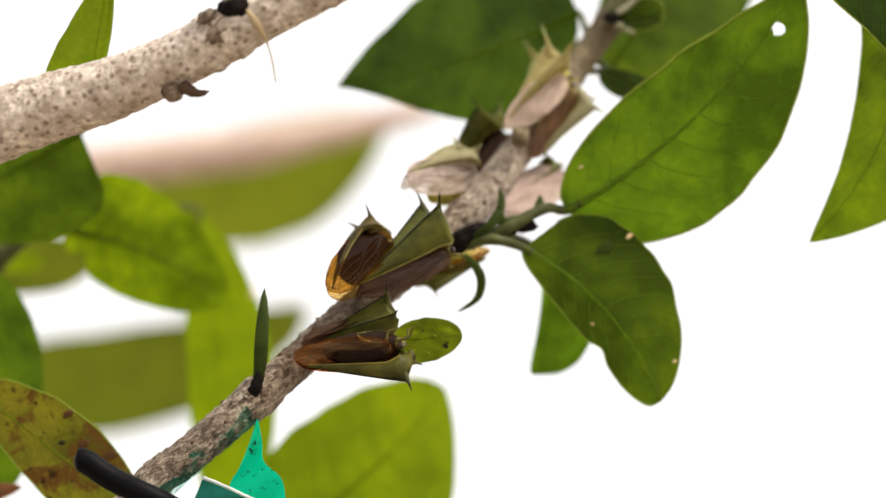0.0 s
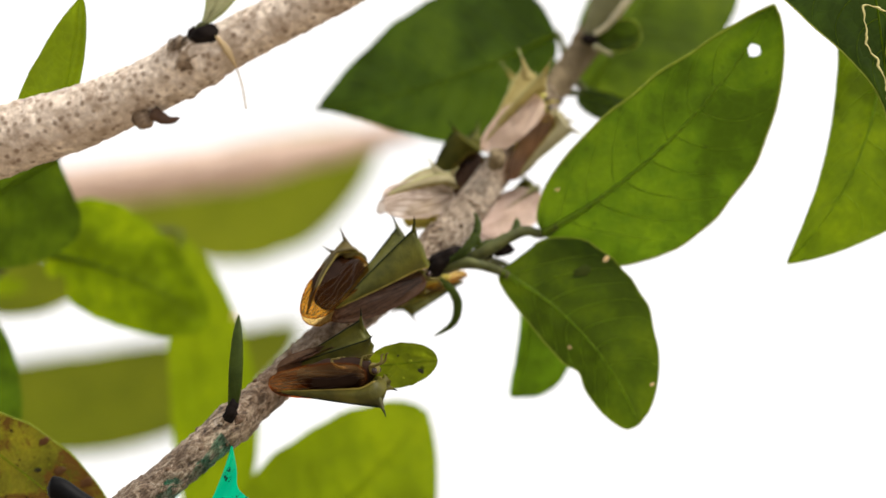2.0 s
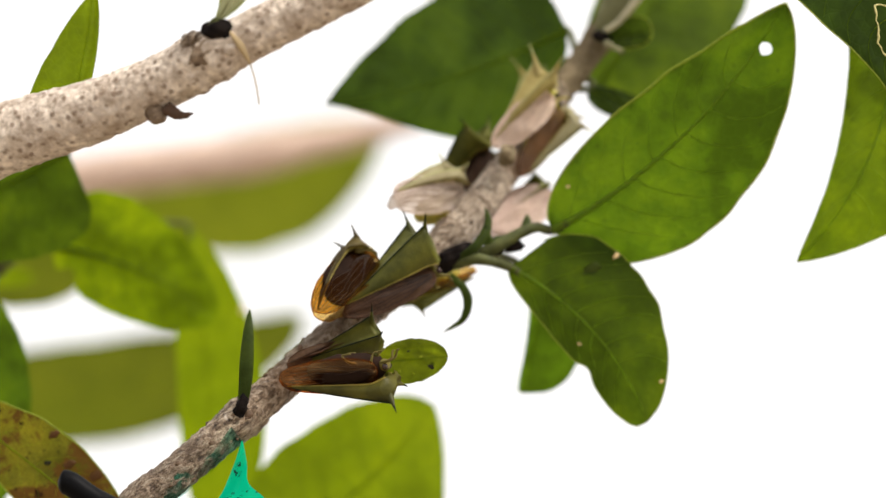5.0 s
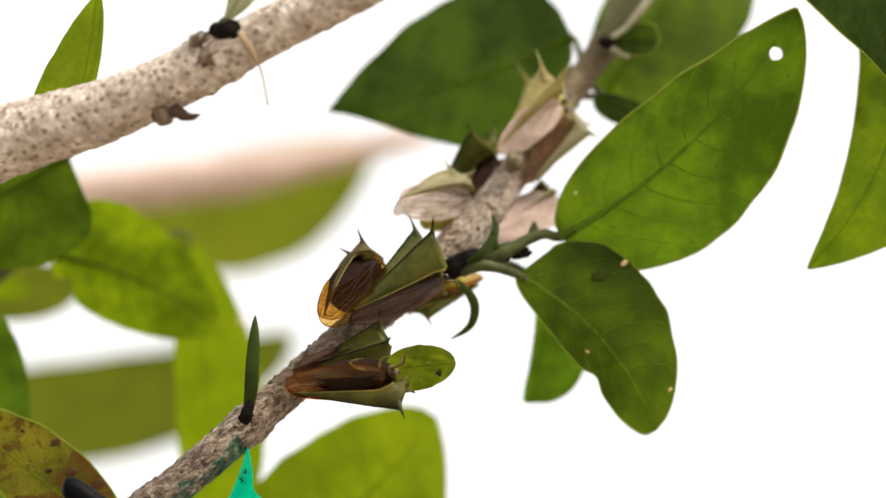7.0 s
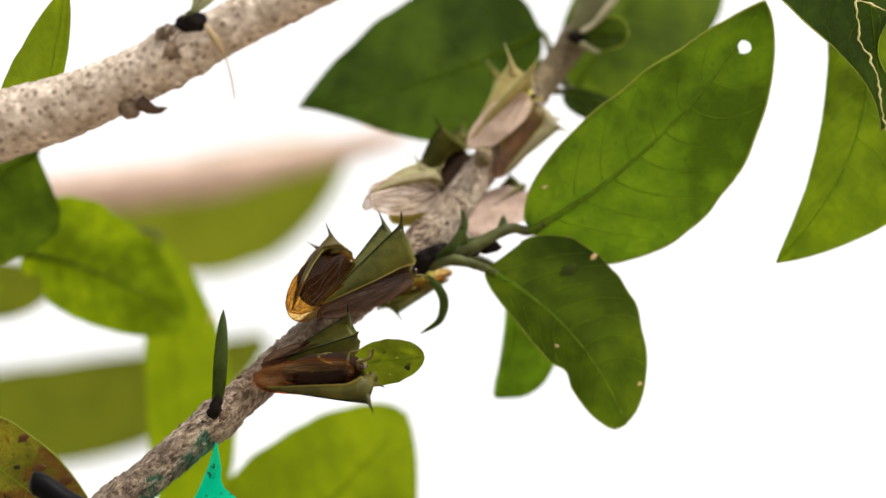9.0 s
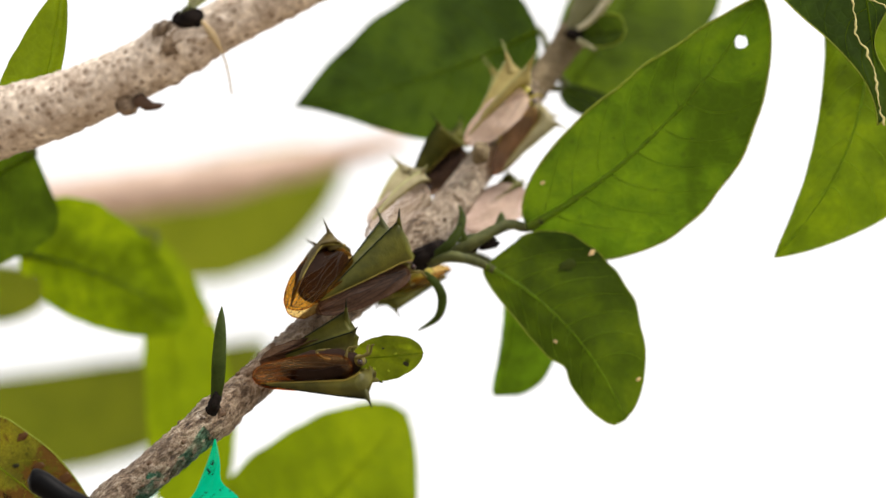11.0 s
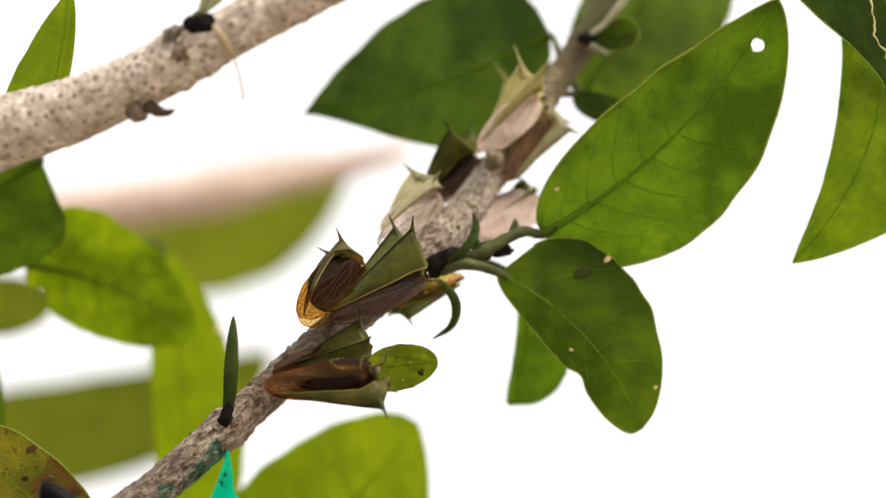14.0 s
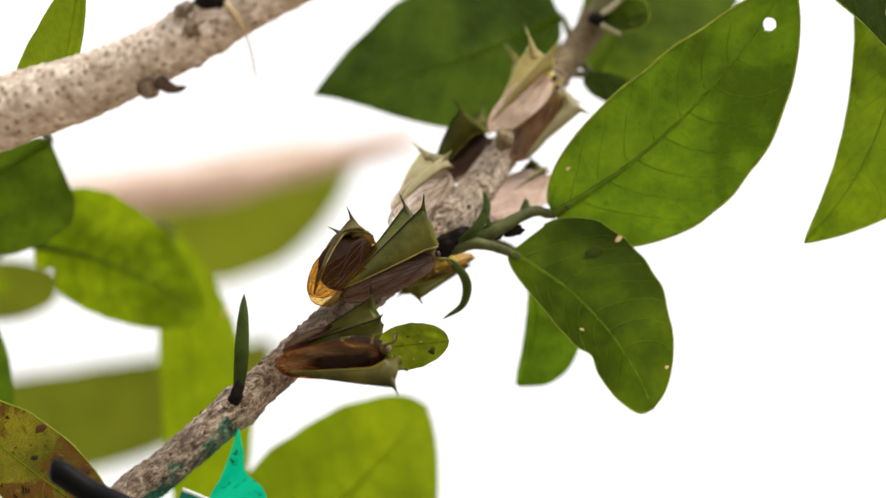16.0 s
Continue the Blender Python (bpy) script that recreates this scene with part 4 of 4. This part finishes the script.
    blob(bm, (-0.2 + 0.8 * slung, 0, brim - 0.95 * half - slung), (3.7, 0.98, 0.95 * half), None, 0.06, 20, seed)
    bmesh.ops.scale(bm, vec=(1.0, gut, 1.0), verts=bm.verts)
    for v in bm.verts:
        v.co.z *= 1 + 0.05 * math.sin(v.co.x * 5)
    put("belly", bm, belly)
    bm = bmesh.new()
    blob(bm, (3.15, 0, -0.80), (0.50, 1.0, 0.55), None, 0.10, 16, seed + 2)
    hd = put("head", bm, HEAD_DARK if shell is SHELL_DARK else HEAD)
    for s in (-1, 1):
        bm = bmesh.new()
        blob(bm, (3.35, s * 0.98, -0.70), (0.26, 0.26, 0.28), None, 0.0, 12)
        put("eye", bm, EYE, hd)
    for i, (x0, x1) in enumerate(((2.9, 3.9), (2.2, 2.4), (1.3, 0.0))):
        for s in (-1, 1):
            bm = bmesh.new()
            j = 0.35 * noise.noise(Vector((seed * 3.1 + i, s, 0)))
            pts = [Vector((p.x, p.y, p.z * reach)) for p in (Vector((x0, s * 0.6, -1.3)), Vector(((x0 + x1) / 2 + j, s * 1.15, -1.45)), Vector((x1 + j, s * 1.25, -1.75)), Vector((x1 + 0.25 * (x1 - x0), s * 1.1, -2.45)), Vector((x1 + 0.45, s * 1.1, -2.55)))]
            tube(bm, curve_points(pts, 4), lambda t: 0.17 - 0.10 * t, 7)
            put("leg", bm, LEG_YELLOW if belly is BELLY else LEG)
    return ob


TURNER_FIRST = ((-4.25, -5, 4.60), (1.59, 3, 6.05), ((-0.38, 3, 8.59), (2.29, -0.5, 7.58)))
TURNER_LAST = ((-4.15, -5, 1.62), (0.46, 3, 6.34), ((-2.75, 0.6, 8.70), (0.30, -2.2, 8.00)))
turner = treehopper(*TURNER_FIRST, "pale treehopper with veined pinkish-grey wings, turning on the twig", SHELL_WAN, WING_TIPPED, BELLY, RIDGE_PALE, reach=1.35, hem=0.5, arch=1.0, wide=1.15, blunt=0.30, peak=0.62, slung=1.35, seed=1)
treehopper((-10.26, -15, -5.50), (-5.80, -8.5, -0.80), ((-9.33, -6.8, 0.57), (-7.73, -10, 2.06)), "dark treehopper with amber wing tips, horns raised", SHELL_DARK, WING_BROWN, BELLY_DARK, SHELL_DARK, hem=0.86, arch=1.2, wide=0.92, peak=0.72, blunt=0.5, seed=2)
treehopper((-8.25, -13.5, -5.06), (-0.79, -8.5, -0.90), ((-1.47, -12.2, 2.92), (-3.40, -8, 3.16)), "green treehopper with a tall pointed shell and brown wings", SHELL, WING_GREY, hem=0.12, peak=0.76, seed=3)
treehopper((2.97, 1, -2.17), (-3.25, -1, -4.26), ((-1.51, -2.5, -5.98), (-3.73, 2.5, -5.30)), "yellow treehopper hanging behind the twig", SHELL, WING_BROWN, BELLY, reach=0.5, wide=0.9, seed=4)
treehopper((-12.75, -15.5, -9.70), (-5.13, -14.5, -8.01), ((-4.88, -18.5, -6.69), (-5.79, -18.4, -4.52)), "green and brown treehopper seen from above", SHELL, WING_GREY, wide=1.2, hem=0.45, peak=0.74, seed=5)
treehopper((-13.10, -18.5, -10.86), (-4.04, -20, -10.03), ((-3.74, -22.2, -12.96), (-2.91, -18, -11.17)), "brown treehopper clinging upside down with coppery wings", SHELL_OLIVE, WING_RED, gut=1.45, hem=0.36, wide=1.08, arch=0.2, peak=0.74, seed=6)
treehopper((4.46, 2, 9.35), (9.87, 4, 14.65), ((7.80, 4.5, 18.47), (10.65, 0.5, 17.21)), "pale green treehopper with long horns near the twig's top", SHELL_PALE, WING_PALE, BELLY, RIDGE_PALE, gut=1.3, slung=0.5, hem=0.55, arch=0.6, peak=0.64, seed=7)
treehopper((6.97, 3, 6.61), (11.10, 6, 12.84), ((13.47, 3, 10.52), (13.25, 9, 12.00)), "reddish brown treehopper on the far flank of the twig", SHELL_WAN, WING_UMBER, BELLY, RIDGE_PALE, wide=1.0, gut=0.75, hem=0.42, peak=0.68, seed=8)
treehopper((4.10, 0.5, 1.95), (9.40, 7.5, 5.75), ((9.75, 6, 6.20), (8.25, 9, 7.40)), "pale treehopper half hidden behind the twig", SHELL, WING_ROSE, BELLY, RIDGE_PALE, wide=1.4, hem=0.6, seed=9)
treehopper((-0.74, 5, 4.52), (4.58, 8, 9.25), ((1.42, 3, 11.89), (4.26, 12, 12.49)), "dark treehopper crouched behind a pale one", SHELL, WING_GREY, gut=1.2, wide=1.05, hem=0.32, arch=1.3, peak=0.74, seed=10)
treehopper((5.86, 14, 10.33), (9.29, 18, 15.67), ((6.43, 15, 18.13), (9.83, 19, 17.49)), "pale treehopper mostly hidden behind another", SHELL_PALE, WING_PALE, BELLY, RIDGE_PALE, peak=0.5, seed=11)

# ---------------------------------------------------------------- ribbon and tie at the twig's foot
ribbon = thing("plastic_ribbon", (-20.60, -16, -18.98), "teal plastic marking ribbon tied round the twig, specked with dirt", "ribbon")
bm = bmesh.new()
rows = []
WRAP_FROM = 0.05
mid = [Vector((-25.00, -17.8, -21.15)), Vector((-20.56, -16.4, -17.37)), Vector((-17.67, -15, -14.92))]
for i in range(13):
    c = mid[0].lerp(mid[2], i / 12)
    ax = (mid[2] - mid[0]).normalized()
    side = Vector((0, -1, 0))
    side = (side - ax * side.dot(ax)).normalized()
    up = side.cross(ax)
    if up.z > 0:
        up = -up
    r = 1.70 + 0.03 * math.sin(i * 1.7)
    rows.append([bm.verts.new(c + (side * math.cos(a) + up * math.sin(a)) * (r + 0.08 * noise.noise(Vector((i * 0.6, a * 2, 0))))) for a in [math.pi * (0.40 + (WRAP_FROM + 0.06 * math.sin(i * 0.9) - 0.40) * (1 - q / 20)) for q in range(21)]])
for a, b in zip(rows, rows[1:]):
    for j in range(20):
        bm.faces.new((a[j], a[j + 1], b[j + 1], b[j]))
wrap = part("wrap", bm, FILM, ribbon, "thin film wound on the bark")
bm = bmesh.new()
rows = []
left_edge = curve_points([(-16.28, -19, -15.51), (-16.90, -19.3, -17.45), (-17.65, -19.6, -19.39), (-18.39, -20, -20.68), (-18.62, -20, -22.87), (-18.80, -20, -25.37)], 8)
right_edge = curve_points([(-16.14, -19, -15.46), (-15.84, -19.3, -17.32), (-15.64, -19.6, -18.80), (-14.29, -20, -20.13), (-13.88, -20, -21.96), (-13.61, -20, -25.37)], 8)
for i, (a, b) in enumerate(zip(left_edge, right_edge)):
    rows.append([bm.verts.new(a.lerp(b, q / 8) + Vector((0, 0.4 * math.sin(q * 0.7 + i * 0.3) - 0.4, 0))) for q in range(9)])
for a, b in zip(rows, rows[1:]):
    for j in range(8):
        bm.faces.new((a[j], a[j + 1], b[j + 1], b[j]))
part("loose_end", bm, TAPE, ribbon, "cut pointed end of the ribbon")

bm = bmesh.new()
rows = []
for i in range(13):
    t = i / 12
    a, b = Vector((-20.57, -20, -20.16)).lerp(Vector((-15.35, -21, -22.14)), t), Vector((-22.37, -21, -24.63)).lerp(Vector((-15.95, -22, -24.73)), t)
    rows.append([bm.verts.new(a.lerp(b, q / 6) + Vector((0, 0.35 * math.sin(t * 4 + q), 0))) for q in range(7)])
for a, b in zip(rows, rows[1:]):
    for j in range(6):
        bm.faces.new((a[j], a[j + 1], b[j + 1], b[j]))
fold = part("fold", bm, FOLDED, ribbon, "dark folded film of the ribbon")
bm = bmesh.new()
tube(bm, curve_points([(-20.55, -20.2, -20.14), (-18.70, -20.5, -20.83), (-16.94, -20.9, -21.61), (-15.33, -21.2, -22.12)], 5), lambda t: 0.16 - 0.06 * t, 8, 0.04, 2.0)
part("fold_edge", bm, FOLD_EDGE, fold, "whitened crease")

tie = thing("cable_tie", (-21.81, -22, -20.68), "black plastic tie with a rounded end beside the twig", "cable tie")
bm = bmesh.new()
tube(bm, curve_points([(-30.37, -24, -18.33), (-29.39, -24, -18.55), (-27.39, -24, -19.89), (-23.82, -24, -21.59), (-20.56, -21, -23.73), (-18.84, -15, -24.90)], 8), lambda t: 0.15 + 0.82 * min(1.0, t * 11) ** 0.5, 16)
part("strap", bm, BLACK_PLASTIC, tie)


def motions():
    """The pale treehopper swings its wings down and stays there."""
    first, last = PLANT @ facing(*TURNER_FIRST)[0], PLANT @ facing(*TURNER_LAST)[0]
    walk(turner, [(0.0, first), (9.3, first), (10.6, last), (16.0, last)])


motions()
